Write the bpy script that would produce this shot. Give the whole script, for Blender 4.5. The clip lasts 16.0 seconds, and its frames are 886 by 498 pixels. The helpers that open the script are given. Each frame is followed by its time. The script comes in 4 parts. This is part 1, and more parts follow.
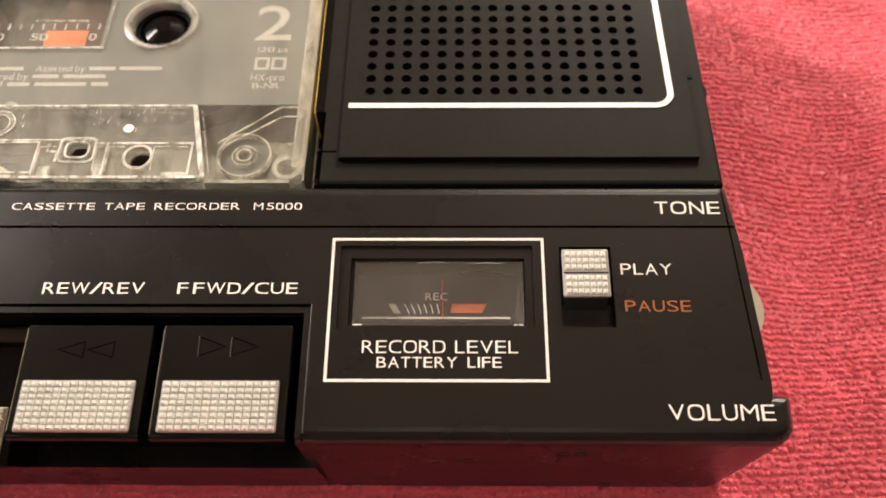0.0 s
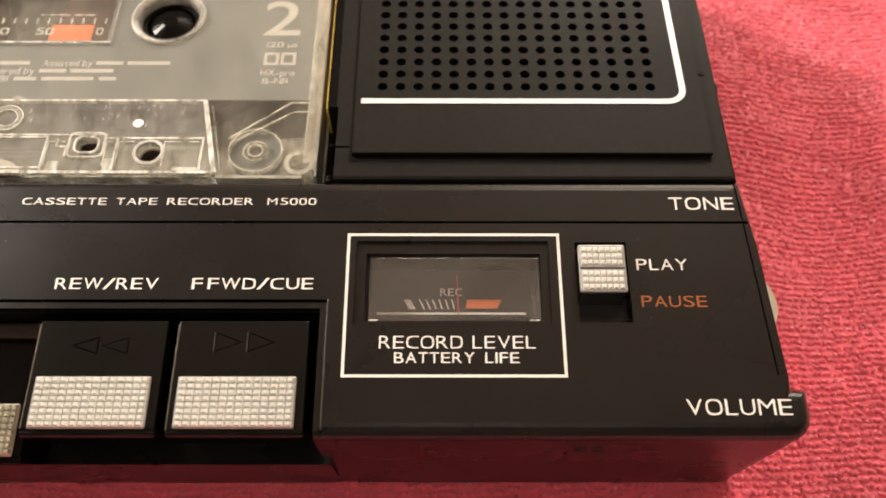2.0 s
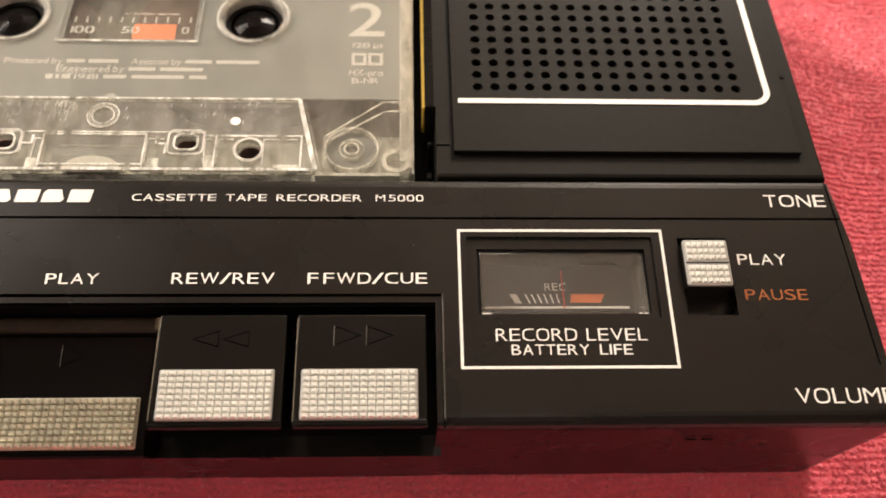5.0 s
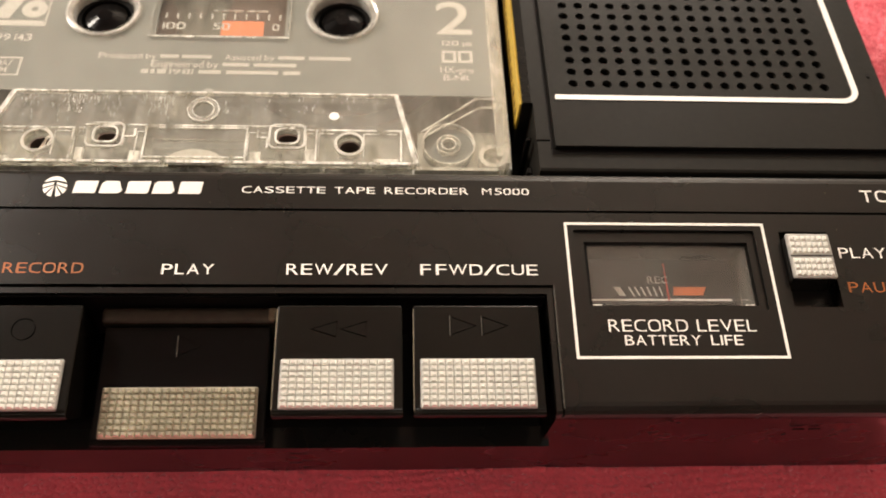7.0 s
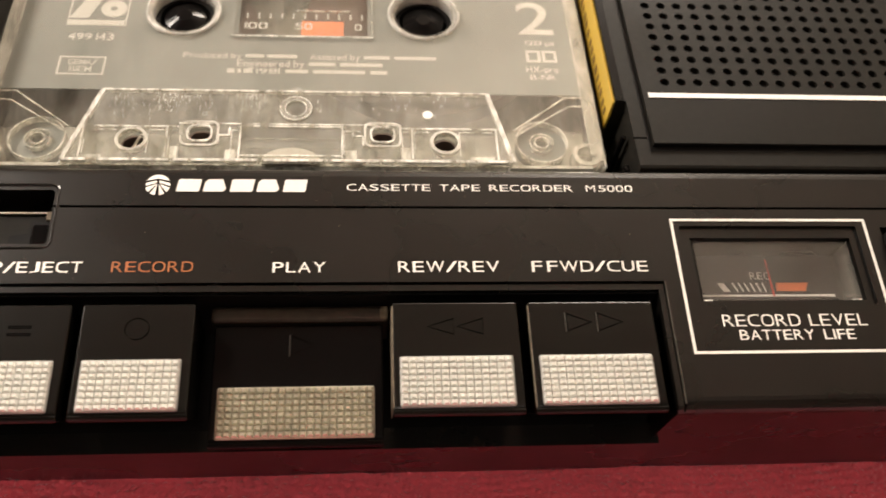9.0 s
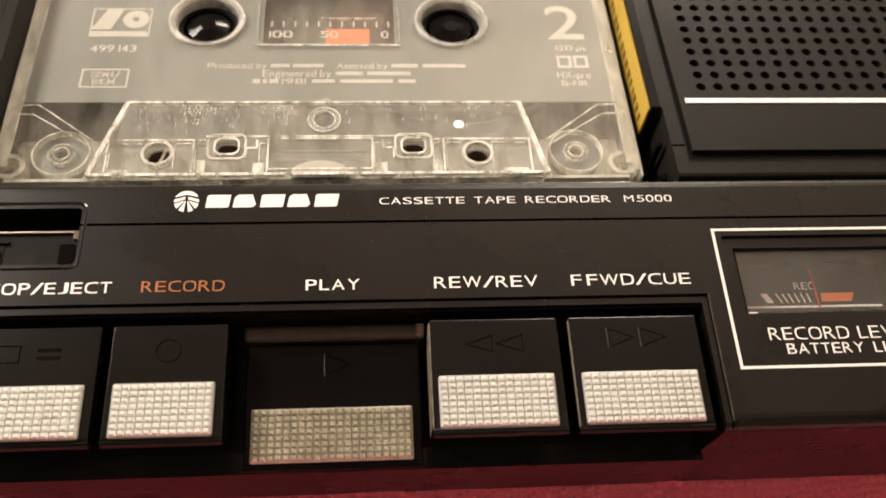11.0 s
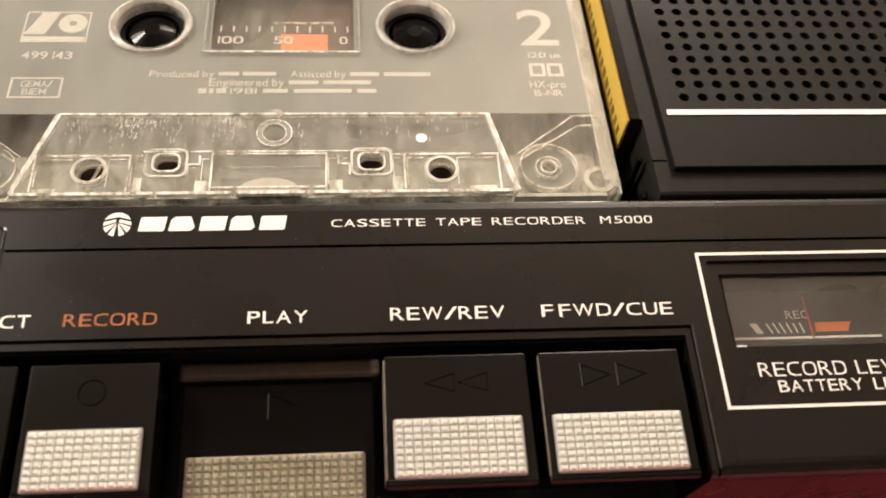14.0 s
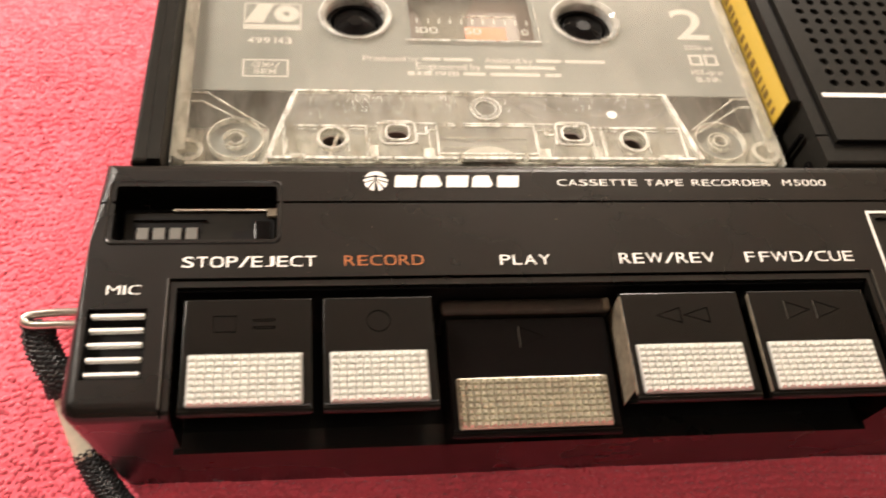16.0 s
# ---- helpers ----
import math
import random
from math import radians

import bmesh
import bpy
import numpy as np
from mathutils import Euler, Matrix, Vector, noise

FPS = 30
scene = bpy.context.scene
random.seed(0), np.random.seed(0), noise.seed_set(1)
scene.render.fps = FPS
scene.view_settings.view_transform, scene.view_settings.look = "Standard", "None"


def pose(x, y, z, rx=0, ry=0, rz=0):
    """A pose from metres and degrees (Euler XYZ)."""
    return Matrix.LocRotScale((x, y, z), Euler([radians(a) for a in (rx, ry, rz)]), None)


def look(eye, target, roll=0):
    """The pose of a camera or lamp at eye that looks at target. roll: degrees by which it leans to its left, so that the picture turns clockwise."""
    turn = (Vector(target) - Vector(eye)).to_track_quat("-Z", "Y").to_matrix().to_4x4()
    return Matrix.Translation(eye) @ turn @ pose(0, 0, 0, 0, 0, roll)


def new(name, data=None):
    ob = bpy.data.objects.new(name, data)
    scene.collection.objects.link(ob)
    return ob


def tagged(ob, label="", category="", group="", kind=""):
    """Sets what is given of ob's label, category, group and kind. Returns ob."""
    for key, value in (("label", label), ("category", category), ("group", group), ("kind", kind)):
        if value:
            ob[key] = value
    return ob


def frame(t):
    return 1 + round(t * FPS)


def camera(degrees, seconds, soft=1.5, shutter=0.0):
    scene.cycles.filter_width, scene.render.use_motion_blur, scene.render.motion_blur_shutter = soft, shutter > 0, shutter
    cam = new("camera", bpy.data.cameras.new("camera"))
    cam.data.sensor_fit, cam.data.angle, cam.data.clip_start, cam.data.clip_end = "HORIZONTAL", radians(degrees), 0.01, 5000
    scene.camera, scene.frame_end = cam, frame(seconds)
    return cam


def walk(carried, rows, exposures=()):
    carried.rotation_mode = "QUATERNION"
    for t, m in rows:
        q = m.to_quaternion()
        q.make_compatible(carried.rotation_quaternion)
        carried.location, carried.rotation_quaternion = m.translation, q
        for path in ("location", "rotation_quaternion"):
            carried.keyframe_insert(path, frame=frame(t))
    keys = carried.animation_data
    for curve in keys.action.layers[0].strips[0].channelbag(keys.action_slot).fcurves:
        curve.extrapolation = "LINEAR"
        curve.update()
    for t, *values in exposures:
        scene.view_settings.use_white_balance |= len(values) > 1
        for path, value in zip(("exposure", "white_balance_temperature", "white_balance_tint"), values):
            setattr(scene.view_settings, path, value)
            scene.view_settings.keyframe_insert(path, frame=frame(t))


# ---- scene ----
cam = camera(50.5, 16.0, soft=1.7, shutter=0.5)
# a phone held close: shallow focus on the control panel
cam.data.dof.use_dof = True
cam.data.dof.focus_distance = 0.134
cam.data.dof.aperture_fstop = 28.0
# the recorder is a wedge: its control panel leans forward by this much
LEAN = pose(0, 0, -0.004, 5.7, 0, 0)
PATH = [
    (0, (0.01799, -0.06351, 0.16066), (0.01770, -0.05440, 0.14286), -1.60),
    (0.5, (0.01736, -0.06338, 0.16004), (0.01713, -0.05432, 0.14221), -1.30),
    (1, (0.01715, -0.06348, 0.15999), (0.01698, -0.05442, 0.14216), -1.00),
    (1.5, (0.01709, -0.06307, 0.15929), (0.01701, -0.05402, 0.14145), -0.60),
    (2, (0.01323, -0.06408, 0.16006), (0.01331, -0.05495, 0.14226), 0.50),
    (2.5, (0.01149, -0.06500, 0.16064), (0.01153, -0.05589, 0.14284), 0.20),
    (3, (0.00799, -0.06552, 0.15988), (0.00812, -0.05638, 0.14209), 0.70),
    (5.3, (-0.01067, -0.06758, 0.16190), (-0.00974, -0.05826, 0.14422), 5.10),
    (5.5, (-0.01236, -0.06899, 0.16210), (-0.01150, -0.05951, 0.14451), 4.90),
    (6, (-0.01828, -0.06903, 0.16032), (-0.01728, -0.05959, 0.14272), 5.60),
    (6.5, (-0.02267, -0.06992, 0.16034), (-0.02157, -0.06038, 0.14280), 6.00),
    (7, (-0.02669, -0.06965, 0.16100), (-0.02546, -0.06020, 0.14342), 6.80),
    (7.5, (-0.03151, -0.06931, 0.16148), (-0.03018, -0.05981, 0.14393), 7.30),
    (8, (-0.03634, -0.06990, 0.16174), (-0.03484, -0.06036, 0.14423), 8.00),
    (8.5, (-0.03989, -0.06916, 0.15952), (-0.03823, -0.05968, 0.14199), 8.80),
    (9, (-0.04658, -0.07084, 0.15767), (-0.04476, -0.06113, 0.14028), 9.20),
    (9.2, (-0.04813, -0.07074, 0.15855), (-0.04636, -0.06108, 0.14113), 8.91),
    (11.3, (-0.05004, -0.06422, 0.15396), (-0.04841, -0.05458, 0.13651), 7.52),
    (11.5, (-0.04855, -0.06059, 0.15088), (-0.04691, -0.05091, 0.13345), 7.50),
    (12, (-0.04464, -0.05619, 0.14894), (-0.04292, -0.04654, 0.13151), 7.90),
    (12.5, (-0.04516, -0.05699, 0.14631), (-0.04334, -0.04731, 0.12890), 8.30),
    (13, (-0.04404, -0.05692, 0.14686), (-0.04218, -0.04727, 0.12944), 8.60),
    (13.5, (-0.04401, -0.05732, 0.14723), (-0.04214, -0.04767, 0.12982), 8.60),
    (14, (-0.04508, -0.05843, 0.14666), (-0.04321, -0.04871, 0.12928), 8.60),
    (14.5, (-0.04913, -0.06138, 0.14763), (-0.04704, -0.05149, 0.13037), 9.50),
    (15, (-0.05590, -0.06490, 0.15014), (-0.05373, -0.05493, 0.13294), 9.80),
    (15.5, (-0.07082, -0.07043, 0.15248), (-0.06834, -0.06031, 0.13541), 10.70),
    (16, (-0.08454, -0.07440, 0.15317), (-0.08182, -0.06417, 0.13620), 12.20),
]
walk(cam, [(t, LEAN @ look(eye, target, roll)) for t, eye, target, roll in PATH], [(0, 0.0), (9, 0.0), (12.5, 0.0), (14.5, 0.03), (16, 0.20)])

# ---- world and lamp ----
world = bpy.data.worlds.new("world")
scene.world = world
world.use_nodes = True
world.node_tree.nodes["Background"].inputs[0].default_value = (1.0, 0.85, 0.7, 1)
world.node_tree.nodes["Background"].inputs[1].default_value = 0.05

LAMPLIGHT = (1.0, 0.89, 0.78)


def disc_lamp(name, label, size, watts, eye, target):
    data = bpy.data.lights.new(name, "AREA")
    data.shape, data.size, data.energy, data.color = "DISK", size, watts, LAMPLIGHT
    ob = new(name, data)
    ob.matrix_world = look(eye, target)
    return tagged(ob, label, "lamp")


def globe_lamp(name, label, radius, watts, place):
    data = bpy.data.lights.new(name, "POINT")
    data.shadow_soft_size, data.energy, data.color = radius, watts, LAMPLIGHT
    ob = new(name, data)
    ob.matrix_world = pose(*place)
    return tagged(ob, label, "lamp")


# unseen fill, added to brighten the towel on the left
disc_lamp("left_fill", "unseen warm white fill light at the left", 0.12, 4.2, (-0.42, 0.28, 0.37), (-0.10, 0.04, 0.0))
# unseen fill, added to lift the towel and keys at the front
disc_lamp("front_fill", "unseen dim warm white fill light overhead", 0.40, 5.6, (0.05, -0.60, 1.63), (-0.03, -0.05, 0.0))
globe_lamp("globe_lamp", "warm white globe lamp high behind the recorder", 0.12, 104.0, (0.50, 1.60, 0.92))

# ---- materials ----
def material(name, colour, rough=0.5, metal=0.0, vary=0.12, grain=900.0, cloud=60.0, bump=0.0, bump_scale=2500.0, spec=0.5, rough_vary=0.1, coat=0.0):
    """A principled surface with variation at two scales (per metre) and a fine relief."""
    m = bpy.data.materials.new(name)
    m.use_nodes = True
    nt = m.node_tree
    n, ln = nt.nodes, nt.links.new
    p = n["Principled BSDF"]
    co = n.new("ShaderNodeTexCoord")
    a, b = n.new("ShaderNodeTexNoise"), n.new("ShaderNodeTexNoise")
    a.inputs["Scale"].default_value, b.inputs["Scale"].default_value = grain, cloud
    a.inputs["Detail"].default_value, b.inputs["Detail"].default_value = 3, 5
    ln(co.outputs["Object"], a.inputs["Vector"])
    ln(co.outputs["Object"], b.inputs["Vector"])
    mixf = n.new("ShaderNodeMath")
    mixf.operation = "ADD"
    ln(a.outputs["Fac"], mixf.inputs[0])
    ln(b.outputs["Fac"], mixf.inputs[1])
    ramp = n.new("ShaderNodeMapRange")
    ramp.inputs["From Min"].default_value, ramp.inputs["From Max"].default_value = 0.6, 1.4
    ramp.inputs["To Min"].default_value, ramp.inputs["To Max"].default_value = 1 - vary, 1 + vary
    ln(mixf.outputs[0], ramp.inputs["Value"])
    mul = n.new("ShaderNodeVectorMath")
    mul.operation = "SCALE"
    mul.inputs[0].default_value = colour
    ln(ramp.outputs[0], mul.inputs["Scale"])
    ln(mul.outputs[0], p.inputs["Base Color"])
    r2 = n.new("ShaderNodeMapRange")
    r2.inputs["From Min"].default_value, r2.inputs["From Max"].default_value = 0.3, 0.7
    r2.inputs["To Min"].default_value, r2.inputs["To Max"].default_value = rough * (1 - rough_vary), min(1.0, rough * (1 + rough_vary))
    ln(b.outputs["Fac"], r2.inputs["Value"])
    ln(r2.outputs[0], p.inputs["Roughness"])
    p.inputs["Metallic"].default_value = metal
    p.inputs["Specular IOR Level"].default_value = spec
    p.inputs["Coat Weight"].default_value = coat
    if bump:
        c = n.new("ShaderNodeTexNoise")
        c.inputs["Scale"].default_value = bump_scale
        ln(co.outputs["Object"], c.inputs["Vector"])
        bn = n.new("ShaderNodeBump")
        bn.inputs["Strength"].default_value, bn.inputs["Distance"].default_value = bump, 0.0002
        ln(c.outputs["Fac"], bn.inputs["Height"])
        ln(bn.outputs["Normal"], p.inputs["Normal"])
    return m


def clear(name, tint, body, frost, rough=0.06, cloud=90.0, smear=0.0, gloss=0.04):
    """Clear plastic: see-through, with a share of milky scatter that smears vary, and a Fresnel gloss."""
    m = bpy.data.materials.new(name)
    m.use_nodes = True
    n, ln = m.node_tree.nodes, m.node_tree.links.new
    n.remove(n["Principled BSDF"])
    out = n["Material Output"]
    tr, df, gl = n.new("ShaderNodeBsdfTransparent"), n.new("ShaderNodeBsdfDiffuse"), n.new("ShaderNodeBsdfGlossy")
    tr.inputs[0].default_value = (*tint, 1)
    df.inputs[0].default_value = (*body, 1)
    gl.inputs["Roughness"].default_value = rough
    mix, top, lw = n.new("ShaderNodeMixShader"), n.new("ShaderNodeMixShader"), n.new("ShaderNodeLayerWeight")
    lw.inputs["Blend"].default_value = 0.5
    pw, fr = n.new("ShaderNodeMath"), n.new("ShaderNodeMath")
    pw.operation, fr.operation = "POWER", "MULTIPLY_ADD"
    pw.inputs[1].default_value, fr.inputs[1].default_value, fr.inputs[2].default_value = 4.0, 0.6, gloss
    ln(lw.outputs["Facing"], pw.inputs[0])
    ln(pw.outputs[0], fr.inputs[0])
    co, no, mr = n.new("ShaderNodeTexCoord"), n.new("ShaderNodeTexNoise"), n.new("ShaderNodeMapRange")
    no.inputs["Scale"].default_value, no.inputs["Detail"].default_value, no.inputs["Roughness"].default_value = cloud, 6, 0.65
    mp = n.new("ShaderNodeMapping")
    mp.inputs["Scale"].default_value = (1.0, 0.3, 1.0)
    ln(co.outputs["Object"], mp.inputs["Vector"])
    ln(mp.outputs[0], no.inputs["Vector"])
    mr.inputs["From Min"].default_value, mr.inputs["From Max"].default_value = 0.35, 0.65
    mr.inputs["To Min"].default_value, mr.inputs["To Max"].default_value = max(0.0, frost - smear), min(1.0, frost + smear)
    ln(no.outputs["Fac"], mr.inputs["Value"])
    ln(mr.outputs[0], mix.inputs[0])
    ln(tr.outputs[0], mix.inputs[1])
    ln(df.outputs[0], mix.inputs[2])
    ln(fr.outputs[0], top.inputs[0])
    ln(mix.outputs[0], top.inputs[1])
    ln(gl.outputs[0], top.inputs[2])
    ln(top.outputs[0], out.inputs["Surface"])
    return m


BLACK = material("black_satin_plastic", (0.0048, 0.0041, 0.0034), 0.28, bump=0.10, bump_scale=5000, vary=0.2, spec=0.38)
DECK = material("black_matt_plastic", (0.0145, 0.0133, 0.0110), 0.50, bump=0.12, bump_scale=5000, vary=0.2, spec=0.06)
KEY = material("black_key_plastic", (0.0036, 0.0033, 0.0026), 0.24, bump=0.06, bump_scale=5000, vary=0.2, spec=0.24)
POLISHED = material("smooth_black_plastic", (0.004, 0.0035, 0.0035), 0.16, vary=0.2, spec=0.08)
PIT = material("dull_black_plastic", (0.0045, 0.004, 0.0038), 0.6, spec=0.12)
GLOSS = material("glossy_black_plastic", (0.010, 0.009, 0.008), 0.22)
# lighter grey that also paints the glints on well and sign edges
RIM = material("rubbed_edge_and_glint", (0.034, 0.030, 0.023), 0.35, vary=0.5, cloud=500)
WHITE = material("white_print", (0.86, 0.85, 0.81), 0.5, vary=0.06, grain=6000)
FRAME = material("white_inlay", (0.85, 0.84, 0.80), 0.4, vary=0.05)
ORANGE = material("orange_print", (0.33, 0.095, 0.016), 0.5, vary=0.1, grain=6000)
SILVER = material("silver_painted_plastic", (0.76, 0.765, 0.72), 0.34, metal=0.22, vary=0.08, bump=0.05)
# darker than the studs: the shade between them is in this colour
PADBASE = material("silver_ground_with_shade", (0.36, 0.36, 0.34), 0.45, metal=0.3, vary=0.15)
# the pressed pad's shade and brownish reflection are put into this colour
PAD_SHADED = material("pad_metal_with_shade", (0.50, 0.48, 0.39), 0.34, metal=0.7, vary=0.2, cloud=250)
STEEL = material("steel", (0.55, 0.52, 0.47), 0.28, metal=1.0, vary=0.15)
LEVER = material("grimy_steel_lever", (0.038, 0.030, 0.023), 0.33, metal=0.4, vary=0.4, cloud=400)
DUST_AND_GLEAM = material("tan_dust_and_gleam", (0.16, 0.13, 0.09), 0.8, vary=0.5, cloud=700)
DARKFACE = material("dark_meter_face", (0.022, 0.020, 0.018), 0.5, vary=0.08)
RED = material("red_needle", (0.55, 0.05, 0.03), 0.5)
YELLOW = material("yellow_sticker", (0.62, 0.42, 0.06), 0.5, vary=0.06)
LABELPRINT = material("label_print", (0.52, 0.515, 0.49), 0.5, vary=0.1, grain=3000)
PATCH = material("orange_patch", (0.84, 0.22, 0.075), 0.5, vary=0.1)
DIM = material("faded_digit", (0.11, 0.105, 0.09), 0.5)
INK = material("brown_ink", (0.20, 0.12, 0.03), 0.6)
LINER = material("grey_cassette_liner", (0.200, 0.214, 0.206), 0.55, vary=0.10, grain=500, cloud=120, spec=0.25)
TAPE = material("brown_tape_pack", (0.10, 0.065, 0.05), 0.35, vary=0.15, cloud=200)
CREAM = material("cream_plastic", (0.62, 0.57, 0.45), 0.5)
CORD = material("black_braid", (0.006, 0.006, 0.0065), 0.42, spec=0.5, bump=0.4, bump_scale=2500)
PAPER = material("pale_pad", (0.44, 0.42, 0.36), 0.8)
CLEAR = clear("clear_plastic", (0.93, 0.92, 0.88), (0.70, 0.68, 0.62), 0.05, smear=0.04)
FROST = clear("scuffed_clear_plastic", (0.88, 0.87, 0.82), (0.59, 0.59, 0.55), 0.15, rough=0.15, cloud=420.0, smear=0.10)
MILKY = clear("milky_clear_plastic", (0.85, 0.84, 0.78), (0.65, 0.645, 0.60), 0.62, rough=0.2, cloud=300.0, smear=0.22)
HAZY = clear("hazy_clear_plastic", (0.88, 0.87, 0.82), (0.63, 0.625, 0.58), 0.34, rough=0.15, cloud=260.0, smear=0.16)
# both whiten clear edges, so the light these catch is in the colour
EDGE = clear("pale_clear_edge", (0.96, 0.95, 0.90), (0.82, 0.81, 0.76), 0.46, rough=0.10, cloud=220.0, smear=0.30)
GLINT = clear("clear_edge_painted_glint", (0.95, 0.94, 0.90), (0.91, 0.90, 0.85), 0.50, rough=0.10, cloud=420.0, smear=0.46)
GLASS = clear("meter_cover", (0.96, 0.96, 0.95), (0.6, 0.6, 0.57), 0.02, rough=0.04, smear=0.02, gloss=0.06)
WALL = material("warm_white_wall", (0.45, 0.40, 0.34), 0.8, grain=30, cloud=2)
CARPET = material("plain_floor", (0.25, 0.18, 0.13), 0.8, grain=100, cloud=6)


def terry():
    m = material("red_terry_cotton", (0.82, 0.100, 0.150), 0.75, vary=0.18, grain=700, cloud=40, bump=0.25, bump_scale=2500, spec=0.3)
    p = m.node_tree.nodes["Principled BSDF"]
    p.inputs["Sheen Weight"].default_value, p.inputs["Sheen Roughness"].default_value = 1.0, 0.6
    p.inputs["Sheen Tint"].default_value = (1.0, 0.66, 0.70, 1)
    return m


TERRY = terry()

# ---- mesh tools: lengths in centimetres, in the frame of the control panel ----
S = 0.01


def thing(name, label, category, origin, group=""):
    ob = new(name)
    ob.empty_display_size = 0.01
    ob.matrix_world = LEAN @ Matrix.Translation(Vector(origin) * S)
    tagged(ob, label, category, group)
    return ob


ORIGIN = {}


def root(ob):
    while ob.parent:
        ob = ob.parent
    return ob


def link(name, me, mat, parent, label="", smooth=False):
    o = ORIGIN[root(parent).name]
    for v in me.vertices:
        v.co = (v.co - o) * S
    if smooth:
        me.polygons.foreach_set("use_smooth", [True] * len(me.polygons))
    me.materials.clear()
    me.materials.append(mat)
    ob = new(name, me)
    ob.parent = parent
    return tagged(ob, label)


def part(name, bm, mat, parent, label="", smooth=False):
    bmesh.ops.recalc_face_normals(bm, faces=bm.faces)
    me = bpy.data.meshes.new(name)
    bm.to_mesh(me)
    bm.free()
    return link(name, me, mat, parent, label, smooth)


def prism(points, z0, z1, bevel=0.0, segments=2, top_only=True, bm=None, clamp=True):
    """A polygon in plan, drawn up from z0 to z1, with its upper (or every) edge rounded."""
    b = bmesh.new()
    low = [b.verts.new((x, y, z0)) for x, y in points]
    high = [b.verts.new((x, y, z1)) for x, y in points]
    k = len(points)
    b.faces.new(low[::-1])
    top = b.faces.new(high)
    for i in range(k):
        b.faces.new((low[i], low[(i + 1) % k], high[(i + 1) % k], high[i]))
    if bevel:
        edges = list(top.edges) if top_only else list(b.edges)
        bmesh.ops.bevel(b, geom=edges, offset=bevel, segments=segments, profile=0.5, affect="EDGES", clamp_overlap=clamp)
    if bm is None:
        return b
    me = bpy.data.meshes.new("t")
    b.to_mesh(me)
    b.free()
    bm.from_mesh(me)
    bpy.data.meshes.remove(me)
    return bm


def rect(x0, x1, y0, y1, r=0.0, n=4):
    if not r:
        return [(x0, y0), (x1, y0), (x1, y1), (x0, y1)]
    pts = []
    for cx, cy, a0 in ((x1 - r, y0 + r, -90), (x1 - r, y1 - r, 0), (x0 + r, y1 - r, 90), (x0 + r, y0 + r, 180)):
        for i in range(n + 1):
            a = radians(a0 + 90 * i / n)
            pts.append((cx + r * math.cos(a), cy + r * math.sin(a)))
    return pts


def box(x0, x1, y0, y1, z0, z1, bevel=0.0, segments=2, bm=None):
    return prism(rect(x0, x1, y0, y1), z0, z1, bevel, segments, False, bm)


def disc(cx, cy, r, n=32):
    return [(cx + r * math.cos(2 * math.pi * i / n), cy + r * math.sin(2 * math.pi * i / n)) for i in range(n)]


def ring(cx, cy, r0, r1, z0, z1, n=36, bm=None):
    b = bm or bmesh.new()
    rows = []
    for r, z in ((r0, z0), (r0, z1), (r1, z1), (r1, z0)):
        rows.append([b.verts.new((cx + r * math.cos(2 * math.pi * i / n), cy + r * math.sin(2 * math.pi * i / n), z)) for i in range(n)])
    for j in range(4):
        a, c = rows[j], rows[(j + 1) % 4]
        for i in range(n):
            b.faces.new((a[i], a[(i + 1) % n], c[(i + 1) % n], c[i]))
    return b


def bar(p, q, w, z0, z1, bm=None):
    """A straight strip of width w from p to q in plan."""
    d = (Vector(q) - Vector(p)).normalized() * (w / 2)
    s = Vector((-d.y, d.x))
    p, q = Vector(p), Vector(q)
    return prism([tuple(p - s), tuple(q - s), tuple(q + s), tuple(p + s)], z0, z1, bm=bm)


def outline(x0, x1, y0, y1, w, z0, z1, bm=None):
    b = bm or bmesh.new()
    box(x0, x1, y0, y0 + w, z0, z1, bm=b)
    box(x0, x1, y1 - w, y1, z0, z1, bm=b)
    box(x0, x0 + w, y0 + w, y1 - w, z0, z1, bm=b)
    box(x1 - w, x1, y0 + w, y1 - w, z0, z1, bm=b)
    return b


def slope(bm, base, y0, lean=-0.1):
    """Lay what was built flat on the rear deck's plane."""
    for v in bm.verts:
        v.co.z += base + lean * (v.co.y - y0)
    return bm


def carve(bm, cutters):
    """The solid less the cutters, as a mesh."""
    def temp(b):
        bmesh.ops.recalc_face_normals(b, faces=b.faces)
        me = bpy.data.meshes.new("t")
        b.to_mesh(me)
        b.free()
        return new("t", me)
    ob = temp(bm)
    made = [ob]
    for c in cutters:
        k = temp(c)
        made.append(k)
        mod = ob.modifiers.new("cut", "BOOLEAN")
        mod.operation, mod.solver, mod.object = "DIFFERENCE", "EXACT", k
    me = bpy.data.meshes.new_from_object(ob.evaluated_get(bpy.context.evaluated_depsgraph_get()))
    for o in made:
        old = o.data
        bpy.data.objects.remove(o)
        bpy.data.meshes.remove(old)
    return me


GLYPHS = {}
WIDE = {"A": 1.06, "B": 0.96, "C": 1.02, "D": 1.02, "E": 0.90, "F": 0.84, "I": 0.22, "J": 0.80, "L": 0.80, "M": 1.16, "N": 1.02, "O": 1.10, "P": 0.92, "R": 0.98,
        "S": 0.96, "T": 0.92, "U": 1.00, "V": 1.06, "W": 1.46, "Y": 1.04, "/": 0.98, " ": 0.42, "_": 0.20, "-": 0.5, ".": 0.2}


